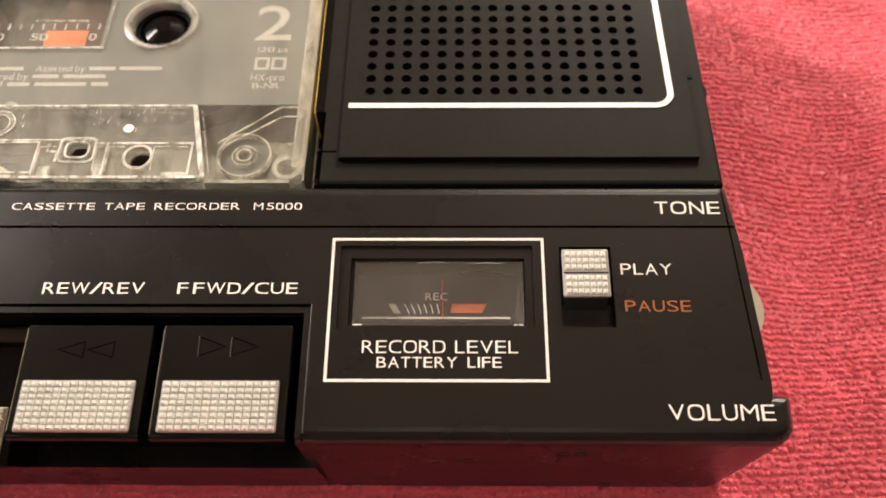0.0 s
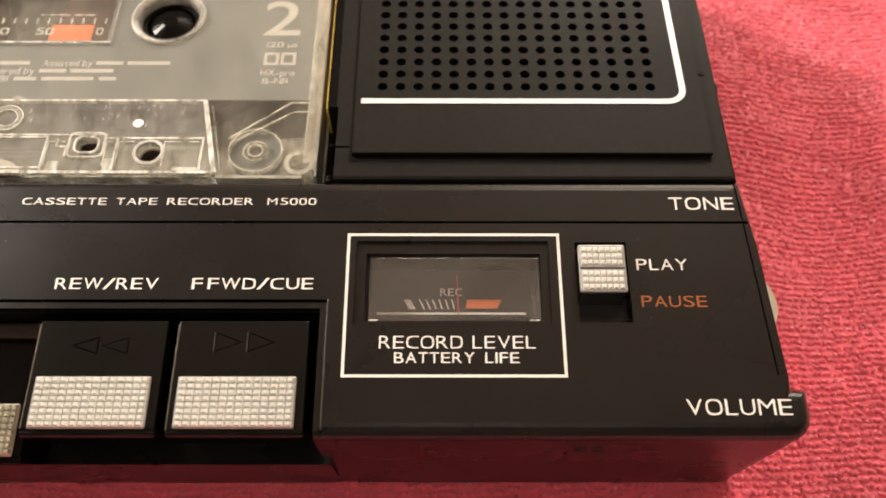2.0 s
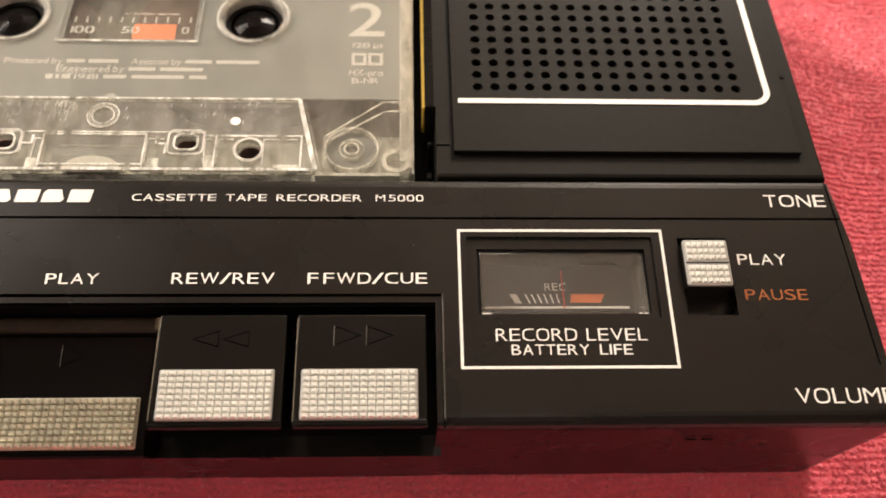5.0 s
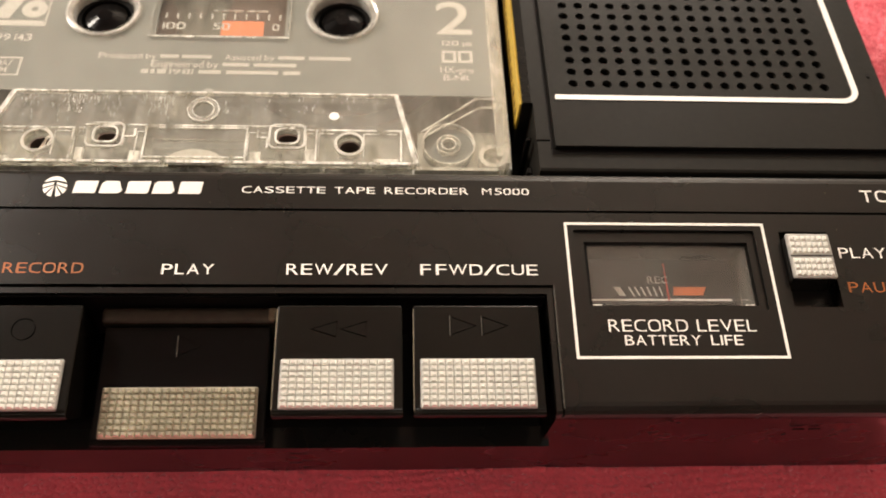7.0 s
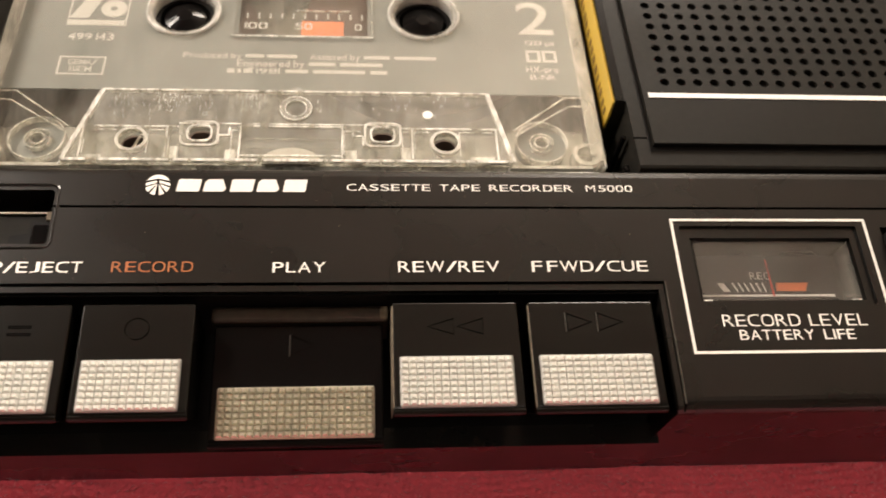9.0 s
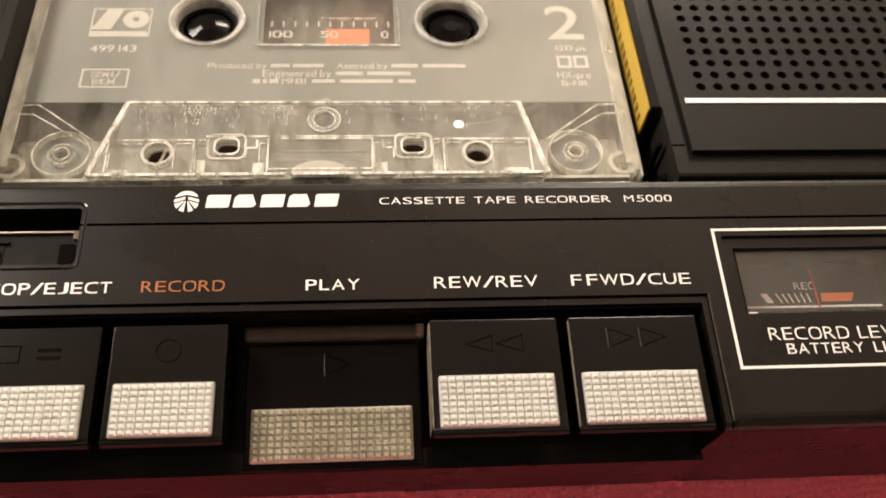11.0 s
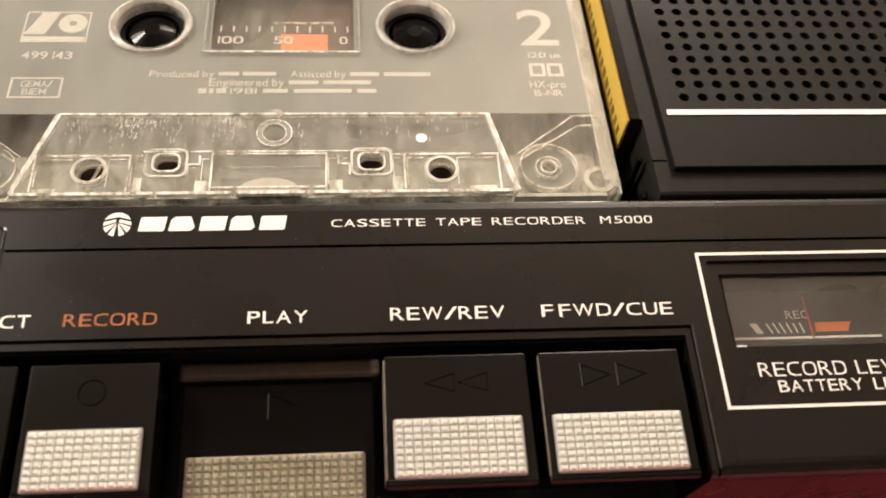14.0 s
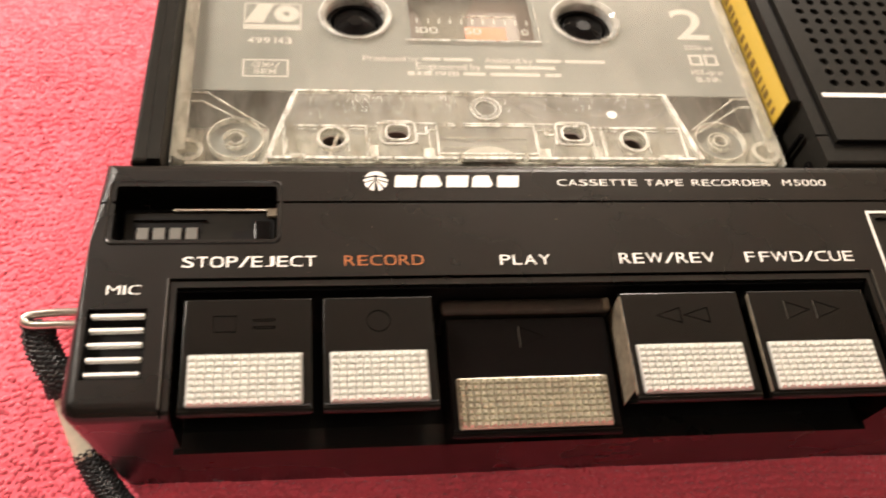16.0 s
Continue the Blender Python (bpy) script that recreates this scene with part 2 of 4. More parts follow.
def glyph(letter, bold):
    """One letter of the built-in face, in a unit box, its round forms squared a little as on the panel's extended face."""
    if (letter, bold) in GLYPHS:
        return GLYPHS[letter, bold]
    cu = bpy.data.curves.new("t", "FONT")
    cu.body, cu.offset, cu.resolution_u = letter, bold - 0.004, 4
    ob = new("t", cu)
    me = bpy.data.meshes.new_from_object(ob.evaluated_get(bpy.context.evaluated_depsgraph_get()))
    bpy.data.objects.remove(ob)
    bpy.data.curves.remove(cu)
    co = [v.co.copy() for v in me.vertices]
    faces = [tuple(p.vertices) for p in me.polygons]
    bpy.data.meshes.remove(me)
    a, b = min(c.x for c in co), max(c.x for c in co)
    low, high = min(c.y for c in co), max(c.y for c in co)
    tall = 0.69 if letter.isupper() or letter.isdigit() else None
    pts = []
    for c in co:
        u, w = 2 * (c.x - a) / (b - a) - 1, 2 * (c.y - low) / (high - low) - 1
        if letter in "OCGQ0" or (letter == "D" and u > 0):
            r, t = math.hypot(u, w), math.atan2(w, u)
            k = 1 + 0.12 * math.sin(2 * t) ** 2 * min(r, 1)
            u, w = max(-1, min(1, u * k)), max(-1, min(1, w * k))
        y = (w + 1) / 2 if tall else (low + (w + 1) / 2 * (high - low)) / 0.69
        pts.append(((u + 1) / 2, y))
    GLYPHS[letter, bold] = pts, faces, (b - a) / 0.69
    return GLYPHS[letter, bold]


def lettering(name, text, x0, x1, y0, y1, z, mat, parent, bold=0.0, slant=0.0, fall=0.0, yref=0.0, label="", gap=0.20):
    """Words set letter by letter between x0 and x1, capitals from y0 to y1; fall and yref lay them on the leaning deck."""
    cell, at = [], 0.0
    for c in text:
        if c in " _":
            at += WIDE[c]
            continue
        pts, faces, natural = glyph(c, bold)
        w = WIDE[c] if c in WIDE else (0.92 if c.isdigit() and c != "1" else natural * 1.15)
        if c == "/":
            at -= 0.6 * gap
        cell.append((at, w, pts, faces))
        at -= 0.6 * gap if c == "/" else 0
        at += w + gap
    total = at - gap
    verts, polys = [], []
    for at, w, pts, faces in cell:
        n = len(verts)
        for u, v in pts:
            y = y0 + v * (y1 - y0)
            verts.append((x0 + (at + u * w) / total * (x1 - x0) + slant * v * (y1 - y0), y, z + fall * (y - yref)))
        polys += [tuple(i + n for i in f) for f in faces]
    me = bpy.data.meshes.new(name)
    me.from_pydata(verts, [], polys)
    return link(name, me, mat, parent, label)


def studs(x0, x1, y0, y1, z, nx, ny, rise, bm):
    """Rows of small blunt pyramids on a pad."""
    px, py = (x1 - x0) / nx, (y1 - y0) / ny
    for i in range(nx):
        for j in range(ny):
            cx, cy = x0 + (i + 0.5) * px, y0 + (j + 0.5) * py
            lo = [bm.verts.new((cx + a * px * 0.48, cy + b * py * 0.48, z - 0.002)) for a, b in ((-1, -1), (1, -1), (1, 1), (-1, 1))]
            hi = [bm.verts.new((cx + a * px * 0.23, cy + b * py * 0.22, z + rise)) for a, b in ((-1, -1), (1, -1), (1, 1), (-1, 1))]
            bm.faces.new(hi)
            for k in range(4):
                bm.faces.new((lo[k], lo[(k + 1) % 4], hi[(k + 1) % 4], hi[k]))
    return bm


def tube(points, r, flat=1.0, n=8, up=Vector((0, 0, 1))):
    """A round or flattened cord through points, smoothed."""
    pts = [Vector(p) for p in points]
    fine = []
    for i in range(len(pts) - 1):
        p0, p1, p2, p3 = pts[max(i - 1, 0)], pts[i], pts[i + 1], pts[min(i + 2, len(pts) - 1)]
        for s in range(6):
            t = s / 6
            fine.append(0.5 * (2 * p1 + (p2 - p0) * t + (2 * p0 - 5 * p1 + 4 * p2 - p3) * t * t + (3 * p1 - p0 - 3 * p2 + p3) * t ** 3))
    fine.append(pts[-1])
    bm = bmesh.new()
    rows = []
    for i, p in enumerate(fine):
        d = (fine[min(i + 1, len(fine) - 1)] - fine[max(i - 1, 0)]).normalized()
        a = d.cross(up).normalized()
        b = a.cross(d).normalized()
        rr = r(i / (len(fine) - 1)) if callable(r) else r
        rows.append([bm.verts.new(p + a * rr * math.cos(2 * math.pi * k / n) + b * rr * flat * math.sin(2 * math.pi * k / n)) for k in range(n)])
    for u, w in zip(rows, rows[1:]):
        for k in range(n):
            bm.faces.new((u[k], u[(k + 1) % n], w[(k + 1) % n], w[k]))
    bm.faces.new(rows[0][::-1])
    bm.faces.new(rows[-1])
    return bm


# ---- unseen room that closes the place ----
def slab(name, x0, x1, y0, y1, z0, z1, mat, label):
    me = bpy.data.meshes.new(name)
    b = box(x0, x1, y0, y1, z0, z1)
    bmesh.ops.recalc_face_normals(b, faces=b.faces)
    b.to_mesh(me)
    b.free()
    me.materials.append(mat)
    return tagged(new(name, me), label, name.split("_")[0], kind="structure")


slab("floor", -1.8, 1.8, -1.8, 1.8, -0.11, -0.010, CARPET, "plain dark floor under the towel")
slab("wall_north", -1.8, 1.8, 1.8, 1.9, -0.01, 1.65, WALL, "plain warm white wall")
slab("wall_south", -1.8, 1.8, -1.9, -1.8, -0.01, 1.65, WALL, "plain warm white wall")
slab("wall_east", 1.8, 1.9, -1.9, 1.9, -0.01, 1.65, WALL, "plain warm white wall")
slab("wall_west", -1.9, -1.8, -1.9, 1.9, -0.01, 1.65, WALL, "plain warm white wall")
# set low so that its reflected glow fades across the black panel
slab("ceiling", -1.9, 1.9, -1.9, 1.9, 1.65, 1.75, WALL, "plain warm white ceiling")

# ---- towel ----
def towel_height(x, y):
    """Soft waves in the cloth, in metres."""
    return 0.0011 * np.sin(38 * x + 1.3 + 12 * y) * np.cos(47 * y + 0.4) + 0.0007 * np.sin(95 * y + 30 * x) + 0.0005 * np.sin(140 * x - 60 * y) + 0.0010 * np.sin(105 * x + 9 * y + 0.6) * (np.abs(x + 0.028) > 0.07) + 0.0016 * np.sin(62 * x - 34 * y + 0.9) * np.clip((np.abs(x + 0.028) - 0.088) / 0.03, 0, 1) * (1 + 0.8 * (x > 0))


def grid_mesh(name, xs, ys, thickness):
    X, Y = np.meshgrid(xs, ys)
    nx, ny = len(xs), len(ys)
    co = np.stack([X.ravel(), Y.ravel(), towel_height(X, Y).ravel()], 1)
    i = np.arange(nx * ny).reshape(ny, nx)
    q = np.stack([i[:-1, :-1], i[:-1, 1:], i[1:, 1:], i[1:, :-1]], -1).reshape(-1, 4)
    low = co.copy()
    low[:, 2] = -thickness
    n = len(co)
    rim = np.concatenate([i[0, :], i[1:, -1], i[-1, -2::-1], i[-2:0:-1, 0]])
    nxt = np.roll(rim, -1)
    side = np.stack([nxt, rim, rim + n, nxt + n], -1)
    faces = np.concatenate([q, q[:, ::-1] + n, side])
    me = bpy.data.meshes.new(name)
    me.from_pydata(np.concatenate([co, low]).tolist(), [], faces.tolist())
    me.polygons.foreach_set("use_smooth", [True] * len(me.polygons))
    return me


towel = new("towel", grid_mesh("towel", np.concatenate([np.linspace(-0.75, -0.20, 40), np.linspace(-0.197, 0.14, 136), np.linspace(0.15, 0.65, 40)]), np.concatenate([np.linspace(-0.5, -0.10, 30), np.linspace(-0.097, 0.16, 104), np.linspace(0.17, 0.6, 32)]), 0.008))
towel.data.materials.append(TERRY)
tagged(towel, "red cotton terry towel spread flat under the recorder", "towel")


def loops(name, count_x, count_y, x0, x1, y0, y1):
    """The pile: many small upright loops of yarn in uneven rows."""
    rng = np.random.default_rng(7)
    gx, gy = np.meshgrid(np.linspace(x0, x1, count_x), np.linspace(y0, y1, count_y))
    gx, gy = gx.ravel(), gy.ravel()
    k = len(gx)
    # the rows wander, and lie less tidily where the cloth has been rubbed
    rough = 0.55 + 0.45 * np.tanh((-0.085 - gx) / 0.02)
    gy = gy + 0.0009 * np.sin(gx * 47 + gy * 20) + 0.0005 * np.sin(gx * 131 - gy * 60 + 1)
    gx = gx + rng.normal(0, 0.00016, k)
    gy = gy + rng.normal(0, 0.00016, k) * (1 + 1.3 * rough)
    # leave out what lies well under the case
    keep = ~((gx > -0.112) & (gx < 0.055) & (gy > -0.024) & (gy < 0.085))
    gx, gy = gx[keep], gy[keep]
    k = len(gx)
    az = rng.normal(0.0, 0.35, k) * (1 + 1.2 * rough[keep])
    tilt = rng.normal(-0.2, 0.3, k)
    w = rng.uniform(0.00018, 0.00032, k)
    h = rng.uniform(0.00028, 0.00042, k) * (0.90 + 0.22 * np.sin(gx * 160 + gy * 330) * np.sin(gx * 61 - gy * 200))
    r = rng.uniform(0.00046, 0.00062, k)
    seg, ring_n = 4, 4
    t = np.linspace(0, math.pi, seg)
    u = np.cos(t)[None, :] * w[:, None]
    v = np.sin(t)[None, :] * h[:, None]
    cx, cz = u, v
    nu, nv = np.cos(t)[None, :] * np.ones((k, 1)), np.sin(t)[None, :] * np.ones((k, 1))
    phi = np.linspace(0, 2 * math.pi, ring_n, endpoint=False)
    lu = cx[:, :, None] + nu[:, :, None] * np.cos(phi)[None, None, :] * r[:, None, None]
    lv = cz[:, :, None] + nv[:, :, None] * np.cos(phi)[None, None, :] * r[:, None, None]
    ls = np.sin(phi)[None, None, :] * r[:, None, None] * np.ones_like(lu)
    # lean the loop over, then turn it about the upright
    st, ct = np.sin(tilt)[:, None, None], np.cos(tilt)[:, None, None]
    s2, z2 = ls * ct + lv * st, lv * ct - ls * st
    ca, sa = np.cos(az)[:, None, None], np.sin(az)[:, None, None]
    X = gx[:, None, None] + lu * ca - s2 * sa
    Y = gy[:, None, None] + lu * sa + s2 * ca
    Z = towel_height(gx, gy)[:, None, None] + z2 - 0.0003
    co = np.stack([X, Y, Z], -1).reshape(-1, 3)
    a = np.arange(seg - 1)[:, None] * ring_n + np.arange(ring_n)[None, :]
    b = np.arange(seg - 1)[:, None] * ring_n + (np.arange(ring_n)[None, :] + 1) % ring_n
    one = np.stack([a, b, b + ring_n, a + ring_n], -1).reshape(-1, 4)
    faces = (one[None] + (np.arange(k) * seg * ring_n)[:, None, None]).reshape(-1, 4)
    me = bpy.data.meshes.new(name)
    me.vertices.add(len(co))
    me.vertices.foreach_set("co", co.ravel())
    me.loops.add(faces.size)
    me.loops.foreach_set("vertex_index", faces.ravel().astype(np.int32))
    me.polygons.add(len(faces))
    me.polygons.foreach_set("loop_start", np.arange(0, faces.size, 4, dtype=np.int32))
    me.polygons.foreach_set("use_smooth", np.ones(len(faces), dtype=bool))
    me.update(calc_edges=True)
    me.validate()
    return me


pile = new("pile", loops("pile", 440, 156, -0.180, 0.120, -0.075, 0.135))
pile.data.materials.append(TERRY)
pile.parent = towel
tagged(pile, "upright terry loops of the towel", kind="stuff")

# ---- tape recorder ----
recorder = thing("tape_recorder", "black plastic portable cassette tape recorder lying on a red towel", "tape recorder", (-2.8, 2.5, 0.3))
ORIGIN["tape_recorder"] = Vector((-2.8, 2.5, 0.3))


def under(y):
    """Height of the towel's top under the leaning case."""
    return 0.42 - 0.1 * y


def sink(bm):
    """Bring the lowest vertices down to the towel."""
    zmin = min(v.co.z for v in bm.verts)
    for v in bm.verts:
        if v.co.z < zmin + 0.001:
            v.co.y += 0.18 * max(0.0, min(1.0, (-v.co.y - 1.5) / 1.5))
            v.co.x += 0.22 * max(0.0, min(1.0, (-10.4 - v.co.x) / 1.2))
            v.co.x -= 0.14 * max(0.0, min(1.0, (v.co.x - 4.5) / 1.5))
            v.co.z = under(v.co.y)
    return bm


Z = 4.0
front_plan = [(-11.40, 0.92), (-11.48, -0.5), (-11.61, -2.74), (-11.59, -2.85), (-11.53, -2.93), (-11.45, -2.98), (-11.34, -3.0),
              (5.75, -3.0), (5.92, -2.96), (6.02, -2.84), (6.05, -2.66), (6.02, -2.2), (5.99, -1.7), (5.90, -0.2), (5.83, 0.92)]
WX0, WX1 = -10.28, -0.335
front = sink(prism(front_plan, 1.2, Z, 0.19, 5, clamp=False))
cuts = [
    box(WX0 - 0.10, WX1 + 0.09, -4.0, -1.055, Z - 0.035, Z + 1),
    box(WX0, WX1, -4.0, -1.165, 2.55, Z + 1),
    box(-12, 7, 0.170, 0.210, Z - 0.12, Z + 1),
    box(WX0 - 0.12, WX1 + 0.11, -1.075, -1.043, Z - 0.12, Z + 1),
    box(WX1 + 0.08, WX1 + 0.11, -4.0, -1.05, Z - 0.12, Z + 1),
    box(WX0 - 0.12, WX0 - 0.09, -4.0, -1.05, Z - 0.12, Z + 1),
    prism(rect(-11.20, -8.97, -0.43, 0.465, 0.06), 3.3, Z + 1),
    prism([(5.70, 0.94), (5.725, 0.94), (5.905, -2.15), (5.88, -2.15)], Z - 0.06, Z + 1),
    box(-11.39, -10.63, -2.49, -1.49, 3.75, Z + 1),
    prism(rect(0.13, 2.89, -1.44, -0.12, 0.04), Z - 0.05, Z + 1),
    box(0.28, 2.77, -1.345, -0.30, 3.2, Z + 1),
    box(3.27, 4.01, -1.39, -0.14, 3.7, Z + 1),
]
front_case = link("front_case", carve(front, cuts), BLACK, recorder, "satin black control panel and front")

volume_plan = [(5.0, -2.997), (5.96, -2.997), (6.09, -2.97), (6.19, -2.90), (6.25, -2.81), (6.27, -2.70), (6.27, -2.33), (5.0, -2.24)]
part("volume_corner", sink(prism(volume_plan, 1.2, Z - 0.003, 0.19, 5, clamp=False)), BLACK, recorder, "bulge over the volume wheel")

b = bmesh.new()
for x in (3.18, 3.42):
    box(x, x + 0.16, -3.012, -2.99, 3.28, 3.33, bm=b)
part("moulded_mark", b, BLACK, recorder, "small moulded mark on the front")

# raised line round the counter window, open step of the key well
b = bmesh.new()
outer, inner = rect(-11.32, -8.88, -0.53, 0.59, 0.14), rect(-11.28, -8.92, -0.49, 0.55, 0.11)
for i in range(len(outer)):
    j = (i + 1) % len(outer)
    vs = [b.verts.new((*p, z)) for p, z in ((outer[i], Z - 0.01), (outer[j], Z - 0.01), (inner[j], Z + 0.015), (inner[i], Z + 0.015))]
    b.faces.new(vs)
inner2 = rect(-11.24, -8.94, -0.46, 0.50, 0.09)
for i in range(len(outer)):
    j = (i + 1) % len(outer)
    vs = [b.verts.new((*p, z)) for p, z in ((inner[i], Z + 0.015), (inner[j], Z + 0.015), (inner2[j], Z - 0.01), (inner2[i], Z - 0.01))]
    b.faces.new(vs)
part("counter_rim", b, BLACK, recorder, "raised black rim")

# dull floor and back of the key well
part("well_floor", box(WX0 + 0.01, WX1 - 0.01, -2.88, -1.18, 2.552, 2.58), PIT, recorder)
part("well_back", box(WX0 + 0.01, WX1 - 0.01, -1.19, -1.168, 2.58, Z - 0.12), PIT, recorder)

# rubbed edge of the step round the keys, its highlight put into the grey
for x in (WX0 - 0.115, WX1 + 0.105):
    part("well_trim", prism(rect(x - 0.012, x + 0.012, -2.90, -1.04), Z - 0.03, Z + 0.004, 0.008), RIM, recorder, "rubbed edge of the key well, its highlight painted in")

# lower front band below the keys
part("front_band", sink(box(WX0 - 0.1, WX1 + 0.1, -3.01, -2.7, 1.0, 2.60)), BLACK, recorder)

# rear case with the cassette well and the speaker
DZ, DY = 3.95, 0.95
rear = prism([(-11.08, 0.95), (5.80, 0.95), (5.76, 4.0), (5.72, 8.7), (-10.95, 8.7)], -2.6, 0.0, 0.06, 2)
well = box(-10.86, -0.44, 0.80, 8.2, -2.05, 1.0)
pocket = box(0.25, 5.0, 2.5, 8.2, -0.6, 1.0)
me = carve(rear, [well, pocket, box(-0.5, -0.27, 0.80, 2.36, -1.9, 1.0), box(-0.45, 0.0, 1.55, 1.585, -0.05, 1)])
for v in me.vertices:
    v.co.z = under(v.co.y) if v.co.z < -2.5 else v.co.z + DZ - 0.1 * (v.co.y - DY)
link("rear_case", me, DECK, recorder, "matt black rear deck")

# speaker plate: a raised sheet with rows of round holes
def speaker_plate(x0, x1, y0, y1, hx0, pitch_x, nx, hy0, pitch_y, ny, r, z0, z1):
    bm = bmesh.new()
    gx0, gx1 = hx0 - pitch_x / 2, hx0 + pitch_x * (nx - 0.5)
    gy0, gy1 = hy0 - pitch_y / 2, hy0 + pitch_y * (ny - 0.5)
    n = 12
    def quad(a, b, c, d):
        bm.faces.new([bm.verts.new((*p, z1)) for p in (a, b, c, d)])
    quad((x0, y0), (x1, y0), (x1, gy0), (x0, gy0))
    quad((x0, gy1), (x1, gy1), (x1, y1), (x0, y1))
    quad((x0, gy0), (gx0, gy0), (gx0, gy1), (x0, gy1))
    quad((gx1, gy0), (x1, gy0), (x1, gy1), (gx1, gy1))
    for i in range(nx):
        for j in range(ny):
            cx, cy = hx0 + i * pitch_x, hy0 + j * pitch_y
            rim, low, sq = [], [], []
            for k in range(n):
                a = 2 * math.pi * (k + 0.5) / n
                c, s = math.cos(a), math.sin(a)
                m = 1 / max(abs(c), abs(s))
                sq.append(bm.verts.new((cx + c * m * pitch_x / 2, cy + s * m * pitch_y / 2, z1)))
                rim.append(bm.verts.new((cx + c * r, cy + s * r, z1)))
                low.append(bm.verts.new((cx + c * r, cy + s * r, z0)))
            for k in range(n):
                q = (k + 1) % n
                bm.faces.new((sq[k], sq[q], rim[q], rim[k]))
                bm.faces.new((rim[k], rim[q], low[q], low[k]))
            for k in (1, 4, 7, 10):
                a, c = sq[k].co, sq[(k + 1) % n].co
                sx, sy = (1 if a.x + c.x > 2 * cx else -1), (1 if a.y + c.y > 2 * cy else -1)
                bm.faces.new((sq[k], bm.verts.new((cx + sx * pitch_x / 2, cy + sy * pitch_y / 2, z1)), sq[(k + 1) % n]))
    for p, q in (((x0, y0), (x1, y0)), ((x1, y0), (x1, y1)), ((x1, y1), (x0, y1)), ((x0, y1), (x0, y0))):
        bm.faces.new([bm.verts.new(v) for v in ((*p, z1), (*q, z1), (*q, z0), (*p, z0))])
    return bm


plate = part("speaker_grille", slope(speaker_plate(0.0, 5.48, 1.40, 8.25, 0.42, 0.2847, 16, 2.73, 0.268, 18, 0.082, 0.0, 0.09), DZ, DY), DECK, recorder, "black speaker plate with rows of round holes")
# dark strip paints in the shade on the plate's front face
part("plate_front_shade", slope(box(0.0, 5.48, 1.386, 1.398, 0.006, 0.078), DZ, DY), PIT, plate)
part("speaker_cloth", slope(box(0.26, 4.99, 2.51, 8.19, -0.5, -0.4), DZ, DY), PIT, plate)
# white inlaid line round the grille, with a rounded corner
line = bmesh.new()
lo, hi, w = 0.085, 0.105, 0.05
pts_out, pts_in = [(0.09, 2.37), (4.93, 2.37)], [(0.09, 2.47), (4.93, 2.47)]
for i in range(1, 9):
    a = radians(-90 + 90 * i / 8)
    pts_out.append((4.93 + 0.31 * math.cos(a), 2.68 + 0.31 * math.sin(a)))
    pts_in.append((4.93 + 0.21 * math.cos(a), 2.68 + 0.21 * math.sin(a)))
pts_out.append((5.20, 7.9))
pts_in.append((5.10, 7.9))
for i in range(len(pts_out) - 1):
    prism([pts_out[i], pts_out[i + 1], pts_in[i + 1], pts_in[i]], lo, hi, bm=line)
part("grille_line", slope(line, DZ, DY), FRAME, plate, "white inlaid line")
part("vent_dot", slope(prism(disc(5.58, 3.10, 0.05, 12), -0.01, 0.012), DZ, DY), PIT, recorder)

# tone knob and volume wheel in the side
b = bmesh.new()
bmesh.ops.create_cone(b, cap_ends=True, segments=28, radius1=0.34, radius2=0.34, depth=0.35, matrix=pose(5.54, 2.95, 3.35))
part("tone_knob", b, PIT, recorder, "black edge knob")
b = bmesh.new()
bmesh.ops.create_cone(b, cap_ends=True, segments=40, radius1=0.67, radius2=0.67, depth=0.34, matrix=pose(5.66, -0.80, 3.1))
part("volume_wheel", b, CREAM, recorder, "pale edge wheel")

# yellow sticker on the well's side
st = part("sticker", slope(box(-0.475, -0.436, 2.38, 7.6, -0.75, -0.06), DZ, DY), YELLOW, recorder, "yellow sticker with dark print")
b = bmesh.new()
rs = random.Random(3)
y = 2.55
while y < 7.3:
    d = rs.uniform(0.06, 0.16)
    box(-0.480, -0.474, y, y + d, -0.62, -0.44, bm=b)
    y += d + rs.uniform(0.06, 0.14)
part("print", slope(b, DZ, DY), INK, st)

# ---- meter ----
meter = part("level_meter", box(0.285, 2.765, -1.34, -0.305, 3.205, 3.40, 0.0), DARKFACE, recorder, "dark grey dial with a white and orange scale")
b = box(0.285, 0.33, -1.34, -0.305, 3.40, 3.9)
part("dial_wall", b, PIT, meter)
part("dial_ledge", prism([(0.34, -1.335), (2.72, -1.335), (2.72, -1.06), (0.34, -1.06)], 3.40, 3.46, 0.03), PIT, meter)
MZ = 3.402
b = bmesh.new()
prism([(0.80, -0.78), (0.90, -0.78), (0.98, -0.93), (0.88, -0.93)], MZ, MZ + 0.004, bm=b)
for i in range(6):
    x = 1.07 + i * 0.088
    bar((x - 0.035 + i * 0.007, -0.78), (x + 0.035, -0.93), 0.018, MZ, MZ + 0.004, bm=b)
part("scale", b, WHITE, meter)
part("scale_end", prism([(1.73, -0.78), (2.24, -0.78), (2.17, -0.92), (1.71, -0.92)], MZ, MZ + 0.004), PATCH, meter, "orange end of the scale")
lettering("scale_word", "REC", 1.34, 1.66, -0.72, -0.60, MZ + 0.003, WHITE, meter, 0.0)
part("base_line", box(0.42, 2.58, -1.045, -1.015, 3.46, 3.475), FRAME, meter)
part("needle", bar((1.585, -0.44), (1.60, -1.06), 0.016, 3.50, 3.52), RED, meter, "thin red needle")
b = bmesh.new()
